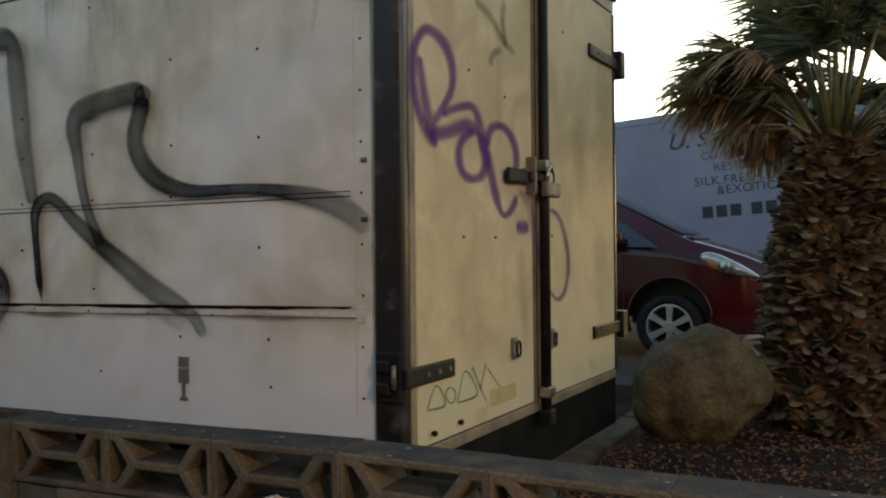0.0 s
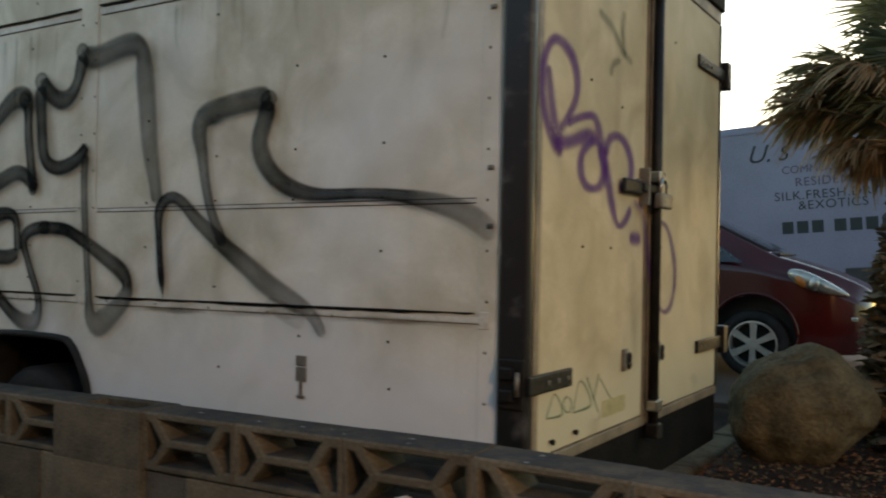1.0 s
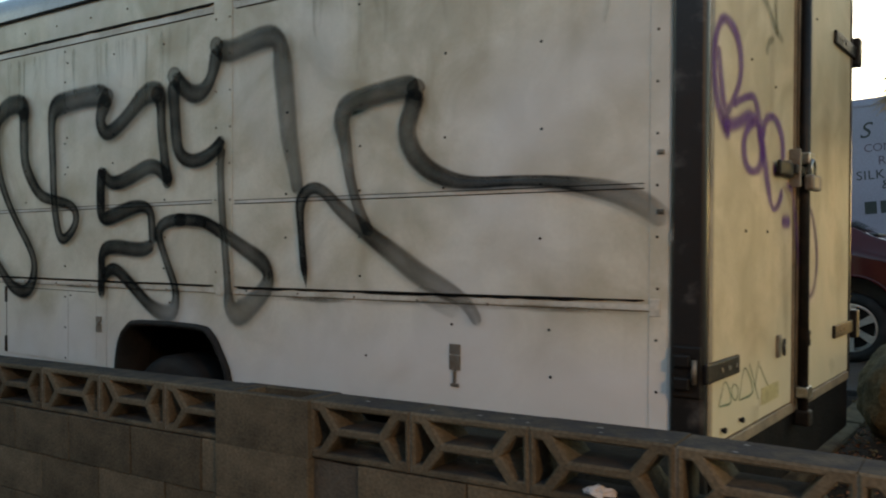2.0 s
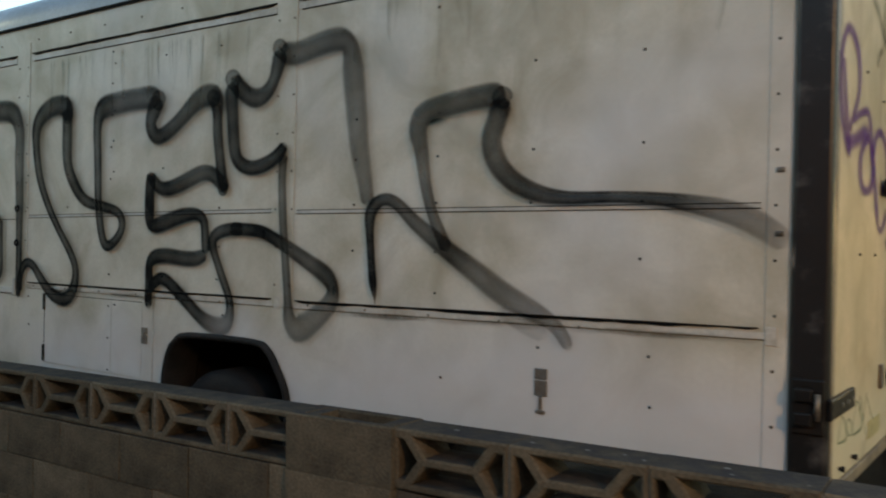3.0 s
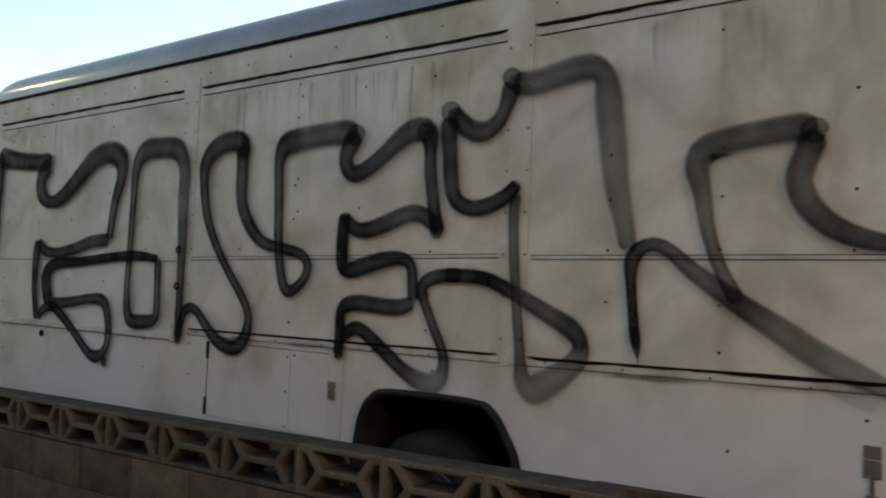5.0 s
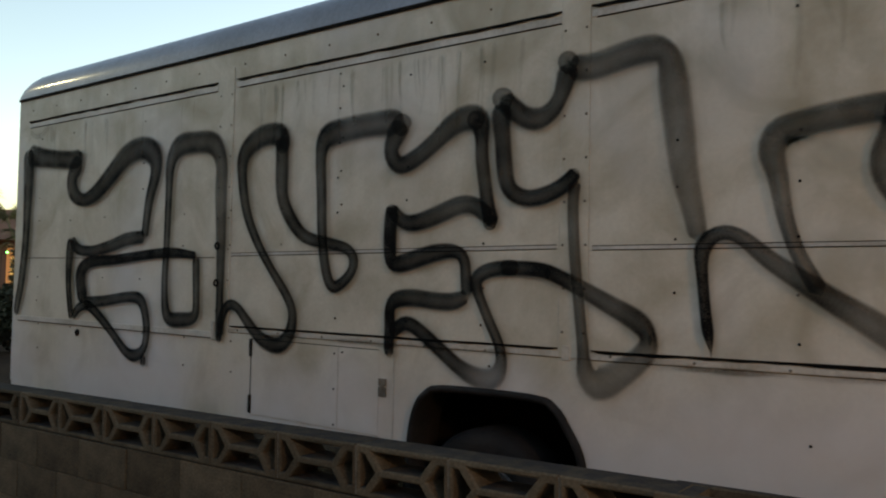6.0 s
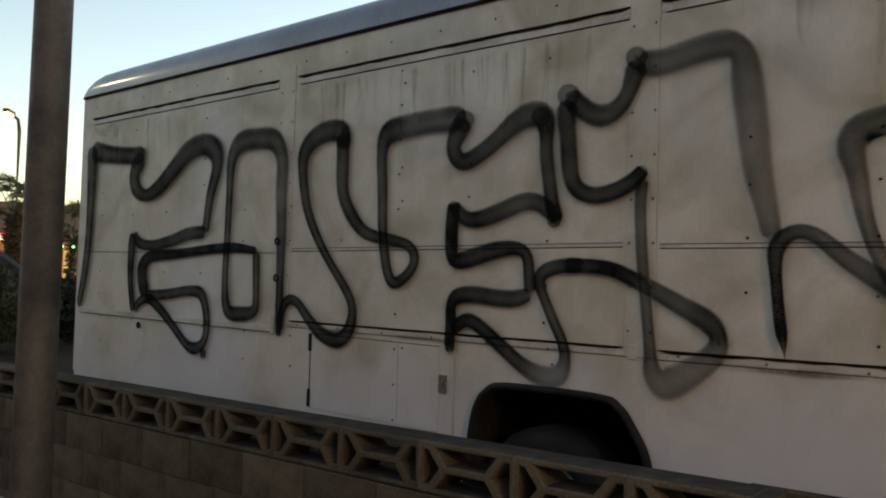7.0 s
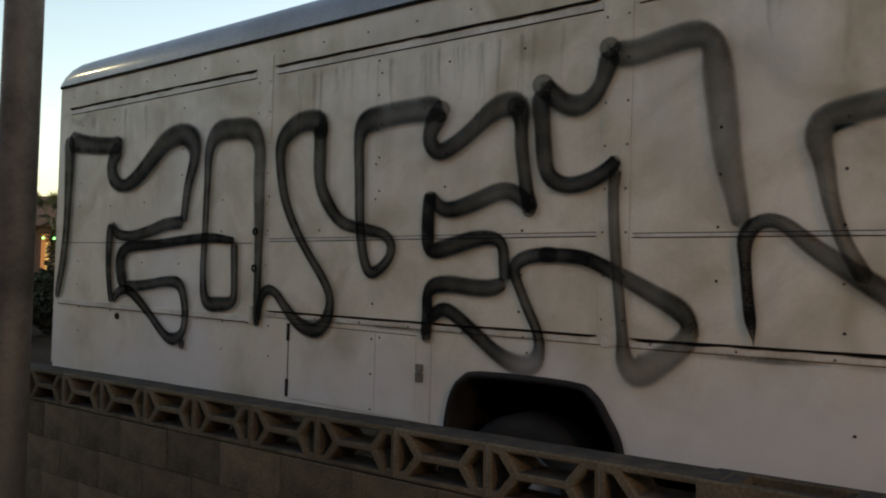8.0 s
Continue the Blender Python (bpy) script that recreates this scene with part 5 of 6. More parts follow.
def palm(x, y, z, height, r0, r1, seed, bases=300, fronds=46, label="", group="", reach=1.0):
    rng = random.Random(seed)
    p = thing("fan_palm", label, "palm tree", (x, y, z), group)
    bm = bmesh.new()
    rad = lambda t: r0 + (r1 - r0) * t ** 2
    tube(bm, [(0, 0, -0.1 + (height + 0.1) * k / 8) for k in range(9)], [rad(k / 8) - 0.01 for k in range(9)], 16)
    part("trunk", bm, TRUNK, p, smooth=True)
    meshes = [leaf_base_mesh(seed * 10 + k) for k in range(5)]
    for k in range(bases):
        t = (k + 0.5) / bases
        a = k * 2.39996 + rng.uniform(-0.15, 0.15)
        h = height * (0.0 + 1.0 * t)
        o = part("leaf_base", meshes[k % 5], None, p)
        r = rad(t) - 0.005
        o.matrix_basis = Matrix.Translation((r * math.cos(a), r * math.sin(a), h)) @ Matrix.Rotation(a, 4, "Z") @ Matrix.Rotation(rng.uniform(-0.2, 0.75), 4, "Y") @ Matrix.Rotation(rng.uniform(-0.5, 0.5), 4, "X") @ Matrix.Rotation(rng.uniform(-0.4, 0.4), 4, "Z") @ Matrix.Scale(rng.uniform(0.6, 1.0), 4)
    # shorter broken bases between the larger ones
    bits = bmesh.new()
    for k in range(bases * 6):
        t = rng.random()
        a, r, n0 = rng.uniform(0, 6.283), rad(t) - 0.006, len(bits.verts)
        bits.from_mesh(meshes[k % 5])
        bits.verts.ensure_lookup_table()
        m = Matrix.Translation((r * math.cos(a), r * math.sin(a), height * t)) @ Matrix.Rotation(a, 4, "Z") @ Matrix.Rotation(rng.uniform(-0.3, 0.9), 4, "Y") @ Matrix.Rotation(rng.uniform(-0.9, 0.9), 4, "X") @ Matrix.Scale(rng.uniform(0.4, 0.9), 4)
        for v in bits.verts[n0:]:
            v.co = m @ v.co
    tagged(part("leaf_base_stubble", bits, BARK, p), kind="stuff")
    top = Vector((0, 0, height))
    for k in range(fronds):
        # the lowest leaves have dried and hang, the next arch out and droop, the upper ones stand on long green stalks
        t = k / (fronds - 1)
        a = k * 2.39996 + rng.uniform(-0.2, 0.2)
        tier = 0 if t < 0.28 else 1 if t < 0.82 else 2
        up = math.radians((rng.uniform(20, 46), rng.uniform(26, 64), rng.uniform(58, 84))[tier])
        L = (rng.uniform(0.24, 0.46), rng.uniform(0.34, 0.78), rng.uniform(0.5, 0.9))[tier] * reach
        if tier < 2 and math.sin(a) < -0.4:
            a = rng.choice((math.pi + rng.uniform(-0.6, 0.35), math.pi + rng.uniform(-0.6, 0.35), rng.uniform(-0.3, 0.7)))
        dry = tier == 0 or (tier == 1 and k % 5 in (1, 3))
        dirn = Vector((math.cos(a) * math.cos(up), math.sin(a) * math.cos(up), math.sin(up)))
        root = top + Vector((math.cos(a), math.sin(a), 0)) * r1 * (0.7 - 0.4 * t) + Vector((0, 0, -0.05 + 0.12 * t))
        mid = root + dirn * L * 0.5 + Vector((0, 0, 0.05 if tier < 2 else 0.0))
        end = root + dirn * L + Vector((0, 0, -0.06 if dry else 0.0))
        st = bmesh.new()
        thick = rng.uniform(0.016, 0.028) if tier == 2 else 0.012
        tube(st, [root, mid, end], [thick, thick * 0.62, 0.009], 6)
        stalk = part("frond_stalk", st, DRY if dry else STALK, p, smooth=True)
        droop = (rng.uniform(0.5, 0.9), rng.uniform(0.45, 0.9), rng.uniform(0.4, 0.8))[tier]
        fm = fan_frond(seed * 100 + k, (2.5, 3.1, 3.7)[tier], rng.uniform(0.42, 0.56) * (0.58, 0.88, 1.0)[tier] * reach, droop, 46)
        q = (end - mid).normalized().to_track_quat("X", "Z").to_matrix().to_4x4()
        bmesh.ops.transform(fm, matrix=Matrix.Translation(end) @ q @ Matrix.Rotation(rng.uniform(-0.5, 0.5), 4, "X"), verts=fm.verts)
        for v in fm.verts:
            s = (v.co - end).length
            v.co.z -= (0.2, 0.2, 0.12)[tier] * s * s
        part("frond", fm, DRY if dry else FROND, stalk)
    return p


palm(1.28, 2.97, 0.455, 1.62, 0.37, 0.15, 5, fronds=66, reach=1.0, label="squat fan palm with shaggy brown leaf bases on its trunk")


# ---- red car ----
def red_car(x, y, z):
    """A parked hatchback whose nose points along +x; x, y, z is the ground under the near front wheel."""
    car = thing("car", "parked dark red car with silver alloy wheels and amber indicators", "car", (x, y, z))
    W = 1.86
    # stations: x from the front axle, half width, foot, shoulder, crown, half width of the crown
    st = [(1.03, 0.45, 0.30, 0.55, 0.68, 0.36), (0.99, 0.62, 0.22, 0.62, 0.78, 0.50), (0.89, 0.78, 0.19, 0.68, 0.84, 0.60), (0.70, 0.86, 0.18, 0.77, 0.925, 0.66), (0.45, 0.90, 0.18, 0.85, 1.01, 0.70), (0.18, 0.92, 0.18, 0.92, 1.09, 0.72), (0.0, 0.93, 0.18, 0.96, 1.18, 0.72), (-0.53, 0.93, 0.18, 1.0, 1.46, 0.68), (-1.0, 0.93, 0.18, 1.02, 1.69, 0.62), (-1.4, 0.93, 0.18, 1.02, 1.75, 0.60), (-2.6, 0.93, 0.18, 1.03, 1.76, 0.60), (-3.6, 0.90, 0.20, 1.03, 1.70, 0.60), (-3.85, 0.82, 0.30, 1.0, 1.3, 0.58)]
    xs = np.linspace(st[0][0], st[-1][0], 118)
    cols = [np.interp(-xs, [-s[0] for s in st], [s[k] for s in st]) for k in range(1, 6)]
    cy = W / 2
    bm = bmesh.new()
    rows = []
    for i, xx in enumerate(xs):
        hw, zf, zs, zt, ht = [c[i] for c in cols]
        half = []
        for k in range(18):
            t = k / 17
            bulge = 0.018 * math.sin(t * math.pi) - 0.05 * max(0, 0.25 - t)
            half.append((hw - 0.03 + bulge, zf + (zs - zf) * t))
        for k in range(1, 7):
            a = k / 6 * math.pi / 2
            half.append((ht + (hw - 0.03 - ht) * (1 - math.sin(a)) ** 1.0, zs + (zt - zs) * math.sin(a) ** 1.2))
        half += [(ht * 0.66, zt + 0.012), (ht * 0.33, zt + 0.02), (0, zt + 0.022)]
        rows.append([bm.verts.new((xx, cy - a, b)) for a, b in half] + [bm.verts.new((xx, cy + a, b)) for a, b in half[:-1][::-1]])
    for a, b in zip(rows, rows[1:]):
        for k in range(len(a) - 1):
            bm.faces.new((a[k], a[k + 1], b[k + 1], b[k]))
    for end in (rows[0], rows[-1]):
        bm.faces.new(end)
    gone = []
    for f in bm.faces:
        c = f.calc_center_median()
        if abs(c.y - cy) > 0.6 and any((c.x - wx) ** 2 + (c.z - 0.33) ** 2 < 0.40 ** 2 for wx in (0, -2.6)):
            gone.append(f)
    bmesh.ops.delete(bm, geom=gone, context="FACES")
    body = part("body", bm, CAR_RED, car, "glossy dark red body", smooth=True)
    for wx in (0, -2.6):
        for side, yy in ((1, 0.028), (-1, W - 0.028)):
            lip = bmesh.new()
            tube(lip, [(wx + 0.402 * math.cos(a), yy - 0.004 * side, 0.33 + 0.402 * math.sin(a)) for a in [-0.35 + (math.pi + 0.7) * k / 28 for k in range(29)]], 0.016, 8)
            part("arch_lip", lip, CAR_RED, body, smooth=True)
        well = bmesh.new()
        box(well, wx - 0.42, wx + 0.42, 0.28, W - 0.28, 0.25, 0.74)
        part("wheel_well", well, BLACK_TRIM, body)
        for yy, flip in ((0.03, 0), (W - 0.03, 180)):
            car_wheel(car, wx, yy, 0.325, flip)
    # windscreen, side glass, lamps
    gl = bmesh.new()
    vs = [gl.verts.new(c) for c in ((0.10, cy - 0.66, 1.168), (0.10, cy + 0.66, 1.168), (-0.95, cy + 0.58, 1.705), (-0.95, cy - 0.58, 1.705))]
    gl.faces.new(vs)
    bmesh.ops.solidify(gl, geom=gl.faces[:], thickness=0.006)
    part("windscreen", gl, CAR_GLASS, car)
    gl = bmesh.new()
    vs = [gl.verts.new(c) for c in ((-0.10, 0.022, 1.03), (-1.3, 0.022, 1.04), (-1.3, 0.20, 1.52), (-0.72, 0.17, 1.45))]
    gl.faces.new(vs)
    bmesh.ops.solidify(gl, geom=gl.faces[:], thickness=0.006)
    part("side_window", gl, CAR_GLASS, car)
    for s in (0, 1):
        m = Matrix.Translation((0, W * s, 0)) @ Matrix.Diagonal((1, 1 - 2 * s, 1, 1))
        hl = bmesh.new()
        for k, (hx, hy, hz, rx, ry, rz) in enumerate(((0.56, 0.072, 0.838, 0.27, 0.070, 0.078),)):
            made = bmesh.ops.create_uvsphere(hl, u_segments=20, v_segments=12, radius=1)["verts"]
            for v in made:
                v.co = Vector((hx + v.co.x * rx, hy + v.co.y * ry + 0.18 * max(0, v.co.x * rx), hz + v.co.z * rz * (1 - 0.45 * v.co.x) - 0.36 * v.co.x * rx))
        bmesh.ops.transform(hl, matrix=m, verts=hl.verts)
        lamp = part("headlight", hl, LAMP_GLASS, car, "clear headlight with a bright reflector", smooth=True)
        am = bmesh.new()
        made = bmesh.ops.create_uvsphere(am, u_segments=14, v_segments=8, radius=1)["verts"]
        for v in made:
            v.co = Vector((0.42 + v.co.x * 0.055, 0.030 + v.co.y * 0.035, 0.862 + v.co.z * 0.052 - 0.5 * v.co.x * 0.055))
        bmesh.ops.transform(am, matrix=m, verts=am.verts)
        part("indicator", am, AMBER, lamp, "amber indicator lens", smooth=True)
        bowl = bmesh.new()
        made = bmesh.ops.create_uvsphere(bowl, u_segments=14, v_segments=8, radius=1)["verts"]
        for v in made:
            v.co = Vector((0.535 + v.co.x * 0.05, 0.020 + v.co.y * 0.03, 0.838 + v.co.z * 0.066))
        bmesh.ops.transform(bowl, matrix=m, verts=bowl.verts)
        part("reflector", bowl, CHROME, lamp, "bright reflector bowl", smooth=True)
        fog = bmesh.new()
        box(fog, 0.84, 0.90, 0.13, 0.22, 0.50, 0.54, 0.01)
        bmesh.ops.transform(fog, matrix=m, verts=fog.verts)
        part("marker_lamp", fog, LAMP_GLASS, car)
        mir = bmesh.new()
        box(mir, -0.62, -0.42, -0.16, 0.0, 1.05, 1.18, 0.03)
        bmesh.ops.transform(mir, matrix=m, verts=mir.verts)
        part("door_mirror", mir, CAR_RED, car, smooth=True)
    part("grille", boxes((0.97, 1.035, cy - 0.36, cy + 0.36, 0.60, 0.68, 0.012)), BLACK_TRIM, car)
    part("bumper_slot", boxes((0.95, 1.03, cy - 0.42, cy + 0.42, 0.30, 0.40, 0.012)), BLACK_TRIM, car)
    part("number_plate", boxes((1.02, 1.045, cy - 0.16, cy + 0.16, 0.44, 0.55, 0.004)), ALLOY, car)
    for k in range(2):
        part("door_seam", boxes((-0.45 - 1.05 * k, -0.442 - 1.05 * k, 0.004, 0.03, 0.3, 0.95)), BLACK_TRIM, body)
    part("wiper_cowl", boxes((0.10, 0.20, cy - 0.62, cy + 0.62, 1.11, 1.132, 0.006)), BLACK_TRIM, car)
    for o in car.children:
        if not o.name.startswith("wheel"):
            o.location.z += 0.085
    return car


def car_wheel(car, x, y, z, flip):
    m = Matrix.Translation((x, y, z)) @ Matrix.Rotation(radians(flip), 4, "Z")
    w = bmesh.new()
    lathe(w, [(0.225, 0.02), (0.235, -0.004), (0.27, -0.012), (0.305, -0.004), (0.325, 0.025), (0.325, 0.17), (0.29, 0.2), (0.2, 0.19)], 40, m)
    wheel = part("wheel", w, RUBBER, car, smooth=True)
    r = bmesh.new()
    lathe(r, [(0.228, 0.012), (0.226, -0.004), (0.212, -0.006), (0.206, 0.01), (0.20, 0.06), (0.19, 0.1)], 40, m)
    lathe(r, [(0.0601, 0.004), (0.058, -0.004), (0.045, -0.006), (0.002, -0.006)], 20, m)
    for k in range(6):
        a = k * math.pi / 3 + 0.5
        made = []
        for t, wd, dy in ((0.05, 0.026, -0.002), (0.13, 0.028, 0.0), (0.21, 0.037, 0.0)):
            for s in (-1, 1):
                for dd in (0, 0.03):
                    made.append(r.verts.new((t * math.cos(a) - s * wd * math.sin(a), dy + dd, t * math.sin(a) + s * wd * math.cos(a))))
        for j in (0, 4):
            q = made[j:j + 8]
            for ids in ((0, 2, 6, 4), (1, 3, 7, 5), (0, 1, 5, 4), (2, 3, 7, 6)):
                r.faces.new([q[i] for i in ids])
        bmesh.ops.transform(r, matrix=m, verts=made)
    part("rim", r, ALLOY, wheel, "six-spoke silver alloy rim", smooth=False)
    d = bmesh.new()
    rings = lathe(d, [(0.2, 0.075), (0.05, 0.07), (0.01, 0.07)], 24, m)
    d.faces.new(rings[-1])
    part("brake_disc", d, BLACK_STEEL, wheel)


red_car(-0.22, 5.90, 0.375)


# ---- lettered van in the distance ----
def text(parent, words, size, x, z, material, y=-0.004, shear=0.0, spacing=1.0):
    cu = bpy.data.curves.new("lettering", "FONT")
    cu.body, cu.size, cu.extrude, cu.align_x, cu.shear, cu.space_character = words, size, 0.002, "LEFT", shear, spacing
    cu.materials.append(material)
    o = new("lettering", cu)
    o.parent = parent
    o.matrix_basis = pose(x, y, z, 90, 0, 0)
    return o


def lettered_van():
    v = thing("delivery_van", "pale lilac-grey delivery van with dark painted lettering", "van", (-0.235, 11.4, 0.53))
    v.rotation_euler = (0, radians(-4.0), 0)
    bm = bmesh.new()
    box(bm, -5.5, 3.2, 0.0, 2.2, 0.55, 3.22, 0.10, seg=4)
    part("body", bm, VAN_GREY, v, smooth=False)
    part("roof_trim", boxes((-5.4, 3.1, -0.012, 0.0, 3.08, 3.11, 0.003)), VAN_GREY, v)
    for k in range(7):
        part("panel_seam", boxes((-5.0 + 1.25 * k, -4.994 + 1.25 * k, -0.003, 0.0, 0.6, 3.07)), BLACK_TRIM, v) if k in (0, 5) else None
    for wx in (-4.2, 2.2):
        bm = bmesh.new()
        lathe(bm, [(0.2, 0.0), (0.4, -0.01), (0.42, 0.04), (0.42, 0.25), (0.2, 0.26)], 28, pose(wx, 0.05, 0.42))
        part("wheel", bm, RUBBER, v, smooth=True)
    text(v, "U.", 0.40, -0.82, 2.60, LETTER, shear=0.35)
    text(v, "S", 0.34, -0.36, 2.60, LETTER, shear=0.35)
    text(v, "COMMERCIAL &", 0.17, -0.30, 2.38, LETTER_MAUVE)
    text(v, "RESIDENTIAL", 0.19, -0.12, 2.17, LETTER_MAUVE, spacing=1.1)
    text(v, "SILK.FRESH.DRY", 0.195, -0.43, 1.96, LETTER, spacing=1.1)
    text(v, "&EXOTICS", 0.195, -0.09, 1.80, LETTER, spacing=1.1)
    part("side_box", boxes((0.52, 1.25, -0.05, -0.001, 0.60, 0.86, 0.02)), BLACK_TRIM, v, "black box low on the side")
    # the number as plain bars
    for k in range(7):
        u = -0.34 + 0.215 * k + (0.10 if k > 2 else 0)
        part("number_bar", boxes((u, u + 0.165, -0.006, -0.001, 1.43, 1.62, 0.002)), LETTER, v)


lettered_van()


# ---- pole on the pavement ----
def pole(x, y, r):
    p = thing("street_pole", "weathered grey steel pole on the pavement", "pole", (x, y, 0))
    bm = bmesh.new()
    tube(bm, [(0, 0, 0.02), (0, 0, 0.6), (0.004, 0, 1.5), (0.012, 0, 3.0), (0.02, 0, 6.5)], [r * 1.06, r * 1.03, r, r * 0.95, r * 0.85], 28)
    part("shaft", bm, POLE, p, smooth=True)
    bm = bmesh.new()
    box(bm, -r * 1.9, r * 1.9, -r * 1.9, r * 1.9, 0.0, 0.025, 0.006)
    part("base_plate", bm, POLE, p)
    for sx in (-1, 1):
        for sy in (-1, 1):
            bm = bmesh.new()
            tube(bm, [(sx * r * 1.5, sy * r * 1.5, 0.02), (sx * r * 1.5, sy * r * 1.5, 0.06)], 0.012, 6)
            part("bolt", bm, GALV, p)


pole(-3.672, -1.50, 0.0665)


# ---- far side of the lot ----
def shop(x, y, turn):
    s = thing("shop_building", "low pink stucco shop with lit signs and windows", "building", (x, y, 0.35))
    s.rotation_euler = (0, 0, radians(turn))
    part("wall", boxes((-9, 9, 0, 8, 0, 4.0)), STUCCO, s)
    part("parapet", boxes((-9.1, 9.1, -0.15, 8.1, 4.0, 4.35, 0.04)), STUCCO, s)
    part("canopy", boxes((-9, 9, -1.6, -0.002, 2.75, 3.05, 0.03)), STUCCO, s)
    for k in range(6):
        w = part("window", boxes((-8 + 2.8 * k, -6.2 + 2.8 * k, -0.06, -0.01, 0.6, 2.4)), WARM_WINDOW, s)
        part("frame", boxes((-7.16 + 2.8 * k, -7.04 + 2.8 * k, -0.1, -0.061, 0.55, 2.45), (-8.08 + 2.8 * k, -6.12 + 2.8 * k, -0.1, -0.061, 2.4, 2.5), (-8.08 + 2.8 * k, -6.12 + 2.8 * k, -0.1, -0.061, 0.5, 0.6)), BLACK_TRIM, w)
    return s


SHOP = shop(-44.5, 13.9, 66)
part("shop_sign", boxes((0.3, 1.1, -1.8, -1.61, 2.22, 2.7, 0.04)), RED_SIGN, SHOP, "lit red sign")
part("sign_band", boxes((0.35, 0.85, -1.83, -1.801, 2.34, 2.58)), WHITE_SIGN, SHOP)


part("lit_doorway", boxes((3.38, 3.78, -1.66, -1.62, 0.0, 1.92)), YELLOW_SIGN, SHOP, "glowing yellow doorway")


def lit_board(x, y, z):
    s = thing("lit_sign_board", "glowing yellow shop sign in the distance", "sign", (x, y, 0.35))
    part("panel", boxes((-1.2, 1.6, 0, 0.2, z, z + 0.75, 0.03)), YELLOW_SIGN, s)
    part("surround", boxes((-1.4, 1.8, 0.21, 0.5, z - 1.2, z + 0.9, 0.03), (-1.4, 1.8, -0.05, 0.2, z - 0.25, z - 0.05, 0.02)), STUCCO, s)
    for u in (-1.3, 1.6):
        part("post", boxes((u, u + 0.14, 0.25, 0.4, 0, z - 1.2)), STUCCO, s)


lit_board(3.0, 26.0, 2.6)


def street_lamp(x, y, high):
    s = thing("street_lamp", "distant street lamp with a glowing orange head on an arm", "street lamp", (x, y, 0.0))
    bm = bmesh.new()
    tube(bm, [(0, 0, 0), (0, 0, high - 0.4), (0.1, -0.1, high - 0.05), (0.6, -0.5, high)], [0.09, 0.06, 0.05, 0.04], 10)
    part("post", bm, POLE, s, smooth=True)
    bm = bmesh.new()
    box(bm, 0.0, 0.62, -0.10, 0.10, -0.03, 0.09, 0.035, pose(0.55, -0.46, high, 0, 0, -40))
    part("lamp_head", bm, POLE, s)
    bm = bmesh.new()
    box(bm, 0.10, 0.56, -0.075, 0.075, -0.075, -0.031, 0.015, pose(0.55, -0.46, high, 0, 0, -40))
    part("lens", bm, SODIUM, s, "glowing orange lens")


street_lamp(-28.4, 8.5, 6.3)


def clump(name, x, y, z, sx, sy, sz, seed, label, count=2600, leaf=0.055):
    rng = random.Random(seed)
    t = thing(name, label, "shrub", (x, y, z))
    bm = bmesh.new()
    for k in range(6):
        a = rng.uniform(0, 6.28)
        tube(bm, [(0, 0, 0), (0.3 * sx * math.cos(a), 0.3 * sy * math.sin(a), sz * 0.5), (0.7 * sx * math.cos(a), 0.7 * sy * math.sin(a), sz * rng.uniform(0.7, 1.0))], [0.05, 0.035, 0.012], 6)
    part("stem", bm, TRUNK, t)
    verts, faces = [], []
    for _ in range(count):
        while True:
            p = Vector((rng.uniform(-1, 1), rng.uniform(-1, 1), rng.uniform(-1, 1)))
            if 0.3 < p.length < 1 + 0.25 * noise.noise(p * 2 + Vector((seed, 0, 0))):
                break
        c = Vector((p.x * sx, p.y * sy, sz * 0.55 + p.z * sz * 0.55))
        d = Vector((rng.gauss(0, 1), rng.gauss(0, 1), rng.gauss(0, 1))).normalized()
        e = d.orthogonal().normalized()
        L = leaf * rng.uniform(0.6, 1.4)
        n = len(verts)
        verts += [tuple(c - d * L), tuple(c + e * L * 0.4), tuple(c + d * L), tuple(c - e * L * 0.4)]
        faces.append((n, n + 1, n + 2, n + 3))
    me = bpy.data.meshes.new("crown")
    me.from_pydata(verts, [], faces)
    me.materials.append(HEDGE)
    part("crown", me, None, t)


clump("shrub", -12.8, 1.75, 0.3, 0.7, 0.7, 1.1, 1, "dark unlit shrub beside the lot")
clump("shrub", -13.3, 3.35, 0.3, 0.5, 0.5, 1.0, 2, "dark unlit shrub beside the lot")
palm(-19.66, 6.25, 0.35, 1.7, 0.09, 0.07, 12, bases=40, fronds=16, label="slender young palm with thin dark fronds across the lot")
palm(-20.43, 5.23, 0.35, 2.35, 0.22, 0.16, 9, bases=60, fronds=18, label="small dark palm across the lot")

lights = thing("string_lights", "tiny green lights on a wire strung through the shrub", "lights", (-19.3, 5.7, 0.35))
bm = bmesh.new()
tube(bm, [(0, 0, 0), (0.05, 0.0, 1.6), (0.05, 0.5, 1.75), (0.05, 1.0, 1.6)], 0.008, 5)
part("wire", bm, BLACK_TRIM, lights)
for k in range(4):
    part("bulb", boxes((0.03, 0.07, 0.1 + 0.25 * k, 0.14 + 0.25 * k, 1.6, 1.64, 0.01)), GREEN_LAMP, lights)


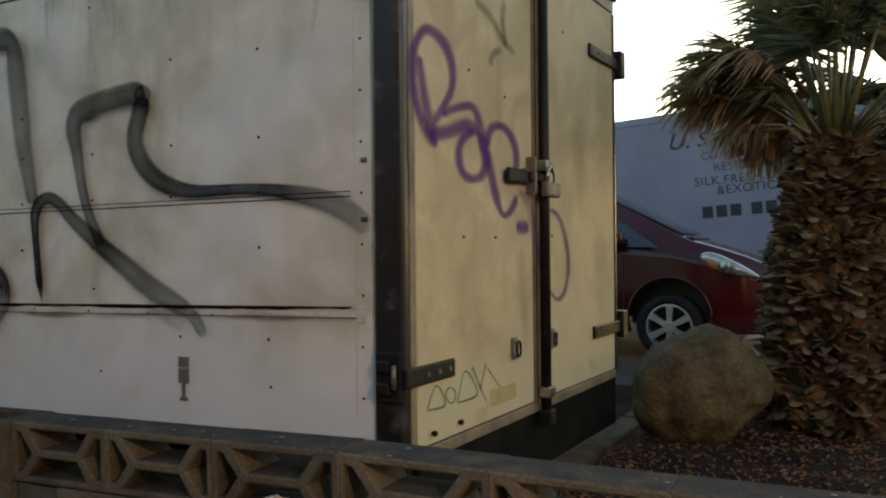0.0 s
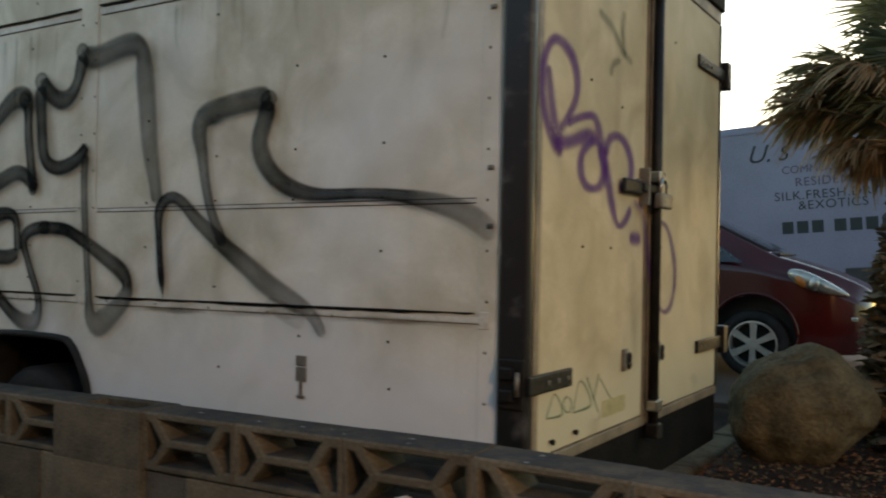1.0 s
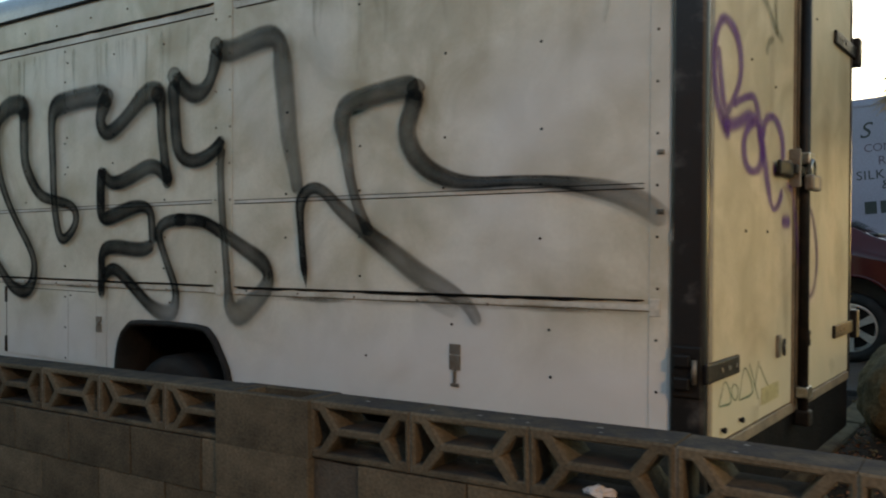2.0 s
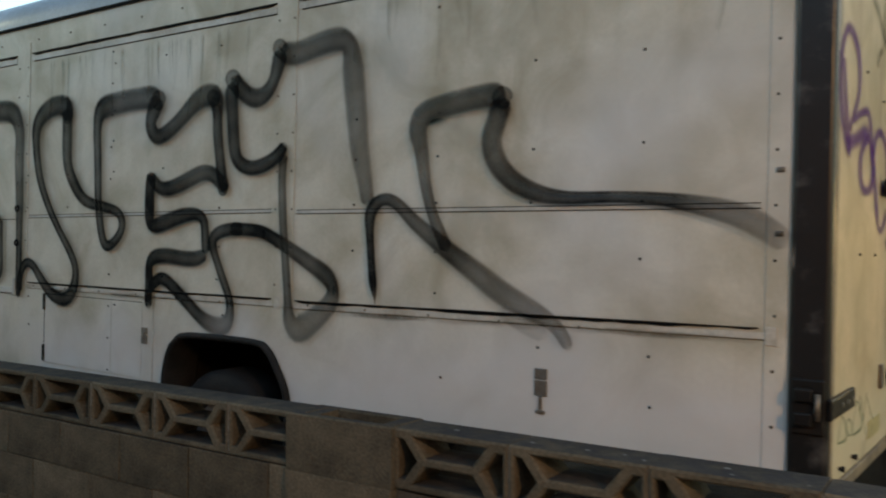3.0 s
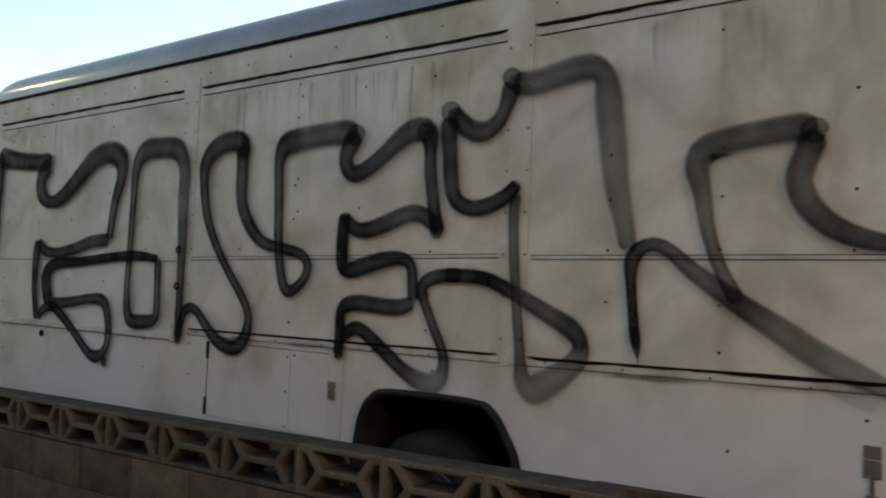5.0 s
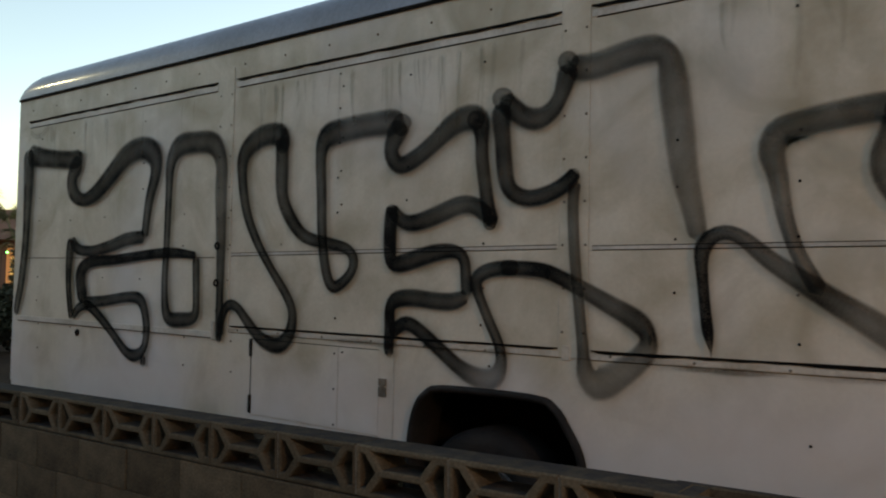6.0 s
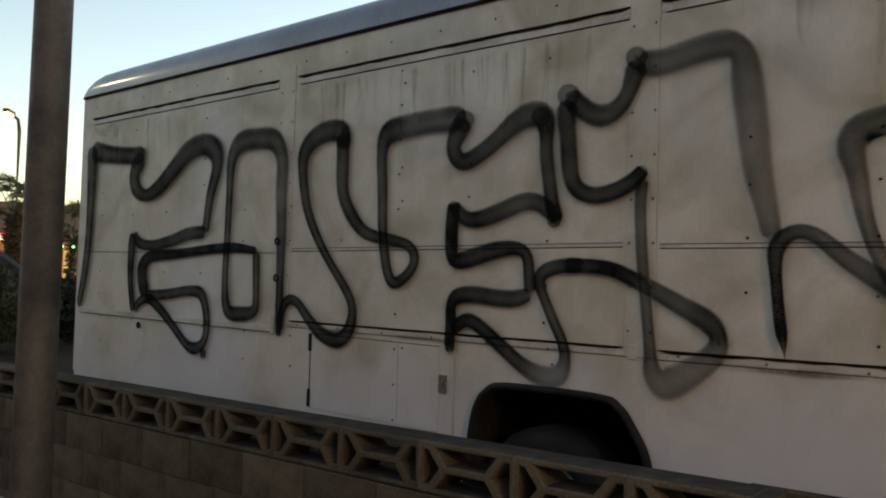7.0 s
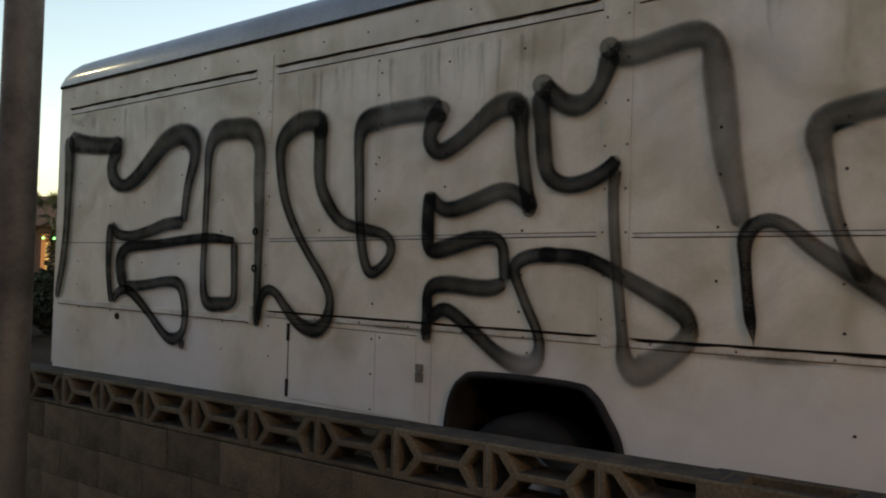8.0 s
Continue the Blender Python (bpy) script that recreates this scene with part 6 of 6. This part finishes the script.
def far_car(x, y, turn):
    c = thing("car", "dark parked car across the lot", "car", (x, y, 0.35))
    c.rotation_euler = (0, 0, radians(turn))
    bm = bmesh.new()
    prism(bm, [(-2.1, 0.3), (2.1, 0.3), (2.15, 0.7), (1.3, 0.9), (0.6, 1.42), (-0.9, 1.42), (-1.6, 0.95), (-2.1, 0.85)], -0.85, 0.85, chamfer=0.05)
    part("body", bm, BLACK_TRIM, c)
    for wx in (-1.3, 1.3):
        for wy in (-0.87, 0.66):
            bm = bmesh.new()
            lathe(bm, [(0.05, 0.0), (0.2, -0.01), (0.31, 0.0), (0.32, 0.1), (0.3, 0.2)], 20, pose(wx, wy, 0.32))
            part("wheel", bm, RUBBER, c, smooth=True)
    gl = boxes((-0.7, 0.55, -0.8, 0.8, 1.0, 1.36, 0.02))
    part("window", boxes((-0.75, 0.5, -0.862, -0.851, 0.98, 1.34, 0.004)), CAR_GLASS, c)
    gl.free()


far_car(-16.9, 2.9, 70)


# ---- block wall along the pavement ----
def wall_top(x):
    return 0.985 + 0.0225 * min(x, 0.0)


garden_wall = thing("block_wall", "low wall of grey-brown concrete blocks with a pierced top course", "wall", kind="structure")
FRONT, BACK, PITCH = -0.482, -0.332, 0.417


def screen_block_mesh(seed):
    rng = random.Random(seed)
    j = lambda: rng.uniform(-0.002, 0.002)
    w, h = 0.2028, 0.0965
    bm = bmesh.new()
    iw, ih, t = w - 0.019, h - 0.022, 0.017
    kx = 0.08
    top = [(-iw + 0.052 + j(), ih), (iw - 0.052 + j(), ih), (kx + 0.004, t * 0.8), (-kx - 0.004, t * 0.8)]
    bottom = [(-kx - 0.004, -t * 0.8), (kx + 0.004, -t * 0.8), (iw - 0.052 + j(), -ih), (-iw + 0.052 + j(), -ih)]
    left = [(-iw - 0.002, ih - 0.012), (-iw + 0.022, ih - 0.012), (-kx - 0.034, 0.0), (-iw + 0.022, -ih + 0.012), (-iw - 0.002, -ih + 0.012)]
    right = [(-x, z) for x, z in left[::-1]]
    prism(bm, [(-w, -h), (w, -h), (w, h), (-w, h)], 0.0, BACK - FRONT, [top, bottom, left, right], 0.006)
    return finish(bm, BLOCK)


def plain_block_mesh(seed, w=0.2025, h=0.0985, d=0.15):
    rng = random.Random(seed)
    bm = bmesh.new()
    box(bm, -w, w, 0.0, d, -h, h, 0.004, seg=1)
    for v in bm.verts:
        v.co += Vector((rng.uniform(-1, 1), rng.uniform(-1, 1), rng.uniform(-1, 1))) * 0.0018
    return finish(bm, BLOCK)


SCREENS = [screen_block_mesh(k) for k in range(4)]
PLAINS = [plain_block_mesh(k) for k in range(4)]
PIER = plain_block_mesh(20, 0.229, 0.0985, 0.18)
hollow = bmesh.new()
prism(hollow, [(-0.229, -0.09), (0.229, -0.09), (0.229, 0.09), (-0.229, 0.09)], -0.0985, 0.0985, [[(-0.165, -0.055), (0.165, -0.055), (0.165, 0.055), (-0.165, 0.055)]], 0.005)
bmesh.ops.transform(hollow, matrix=Matrix.Translation((0, 0.09, 0)) @ Matrix.Rotation(math.pi / 2, 4, "X"), verts=hollow.verts)
for v in hollow.verts:
    v.co.z = -v.co.z
PIER_TOP = finish(hollow, BLOCK)
rng = random.Random(21)
TILT_W = math.degrees(math.atan(0.0225))
LEFT = 0.431
starts = [(-1.125 + PITCH * k, PITCH) for k in range(9)] + [(-1.462 - LEFT * (k + 1), LEFT) for k in range(18)]
for i, (x, wide) in enumerate(starts):
    cx = x + wide / 2
    for c in range(5):
        half = 0.5 * wide if c % 2 else 0.0
        zc = wall_top(cx + (half if c else 0)) - 0.0965 - (0.198 * c)
        o = part("screen_block" if c == 0 else "block", SCREENS[i % 4] if c == 0 else PLAINS[(i + c) % 4], None, garden_wall)
        o.matrix_basis = pose(cx + (0.0 if c == 0 else half), FRONT + rng.uniform(-0.003, 0.003), zc, rng.uniform(-0.4, 0.4), -TILT_W if cx < 0 else 0, rng.uniform(-0.3, 0.3)) @ Matrix.Diagonal((wide / 0.4075, 1, 1, 1))
for c in range(5):
    o = part("pier_block", PIER if c else PIER_TOP, None, garden_wall)
    o.matrix_basis = pose(-1.346, FRONT - 0.02, wall_top(-1.3) - 0.0965 - 0.198 * c, 0, -TILT_W, 0)
JOINT = finish(boxes((-0.005, 0.005, 0.004, 0.145, -0.090, 0.090, 0.002)), PALE_MORTAR)
for x, wide in starts:
    o = part("mortar_joint", JOINT, None, garden_wall)
    o.matrix_basis = pose(x, FRONT, wall_top(x) - 0.0965, 0, -TILT_W if x < 0 else 0, rng.uniform(-0.5, 0.5))
core = bmesh.new()
for a, b in ((-9.3, -4.0), (-4.0, -1.3), (-1.3, 2.55)):
    zt = wall_top((a + b) / 2) - 0.205 - (0.0225 * (min(b, 0) - a) / 2 if b < 0 else 0.02)
    box(core, a, b, FRONT + 0.012, BACK - 0.012, 0.0, zt)
part("mortar_bed", core, MORTAR, garden_wall)

# pale droppings on the wall's top
for k in range(16):
    x, y, r = rng.uniform(-1.05, 2.3), rng.uniform(FRONT + 0.02, BACK - 0.02), rng.uniform(0.003, 0.009)
    bm = bmesh.new()
    ring = [bm.verts.new((r * rng.uniform(0.7, 1.5) * math.cos(j * 0.785), r * rng.uniform(0.5, 1.1) * math.sin(j * 0.785), 0)) for j in range(8)]
    tip = bm.verts.new((0, 0, 0.002))
    for j in range(8):
        bm.faces.new((ring[j], ring[(j + 1) % 8], tip))
    o = part("dropping", bm, DROPPING, garden_wall)
    o.location = (x, y, wall_top(x) + 0.0015)

# crumpled paper caught in the wall
bm = bmesh.new()
hull_rock(bm, (0.032, 0.025, 0.020), 4, 0.9, 3)
o = part("paper_scrap", bm, PAPER)
o.location = (-0.09, FRONT + 0.03, wall_top(0) - 0.165)
tagged(o, "crumpled pale paper scrap stuck in the pierced block", "litter")
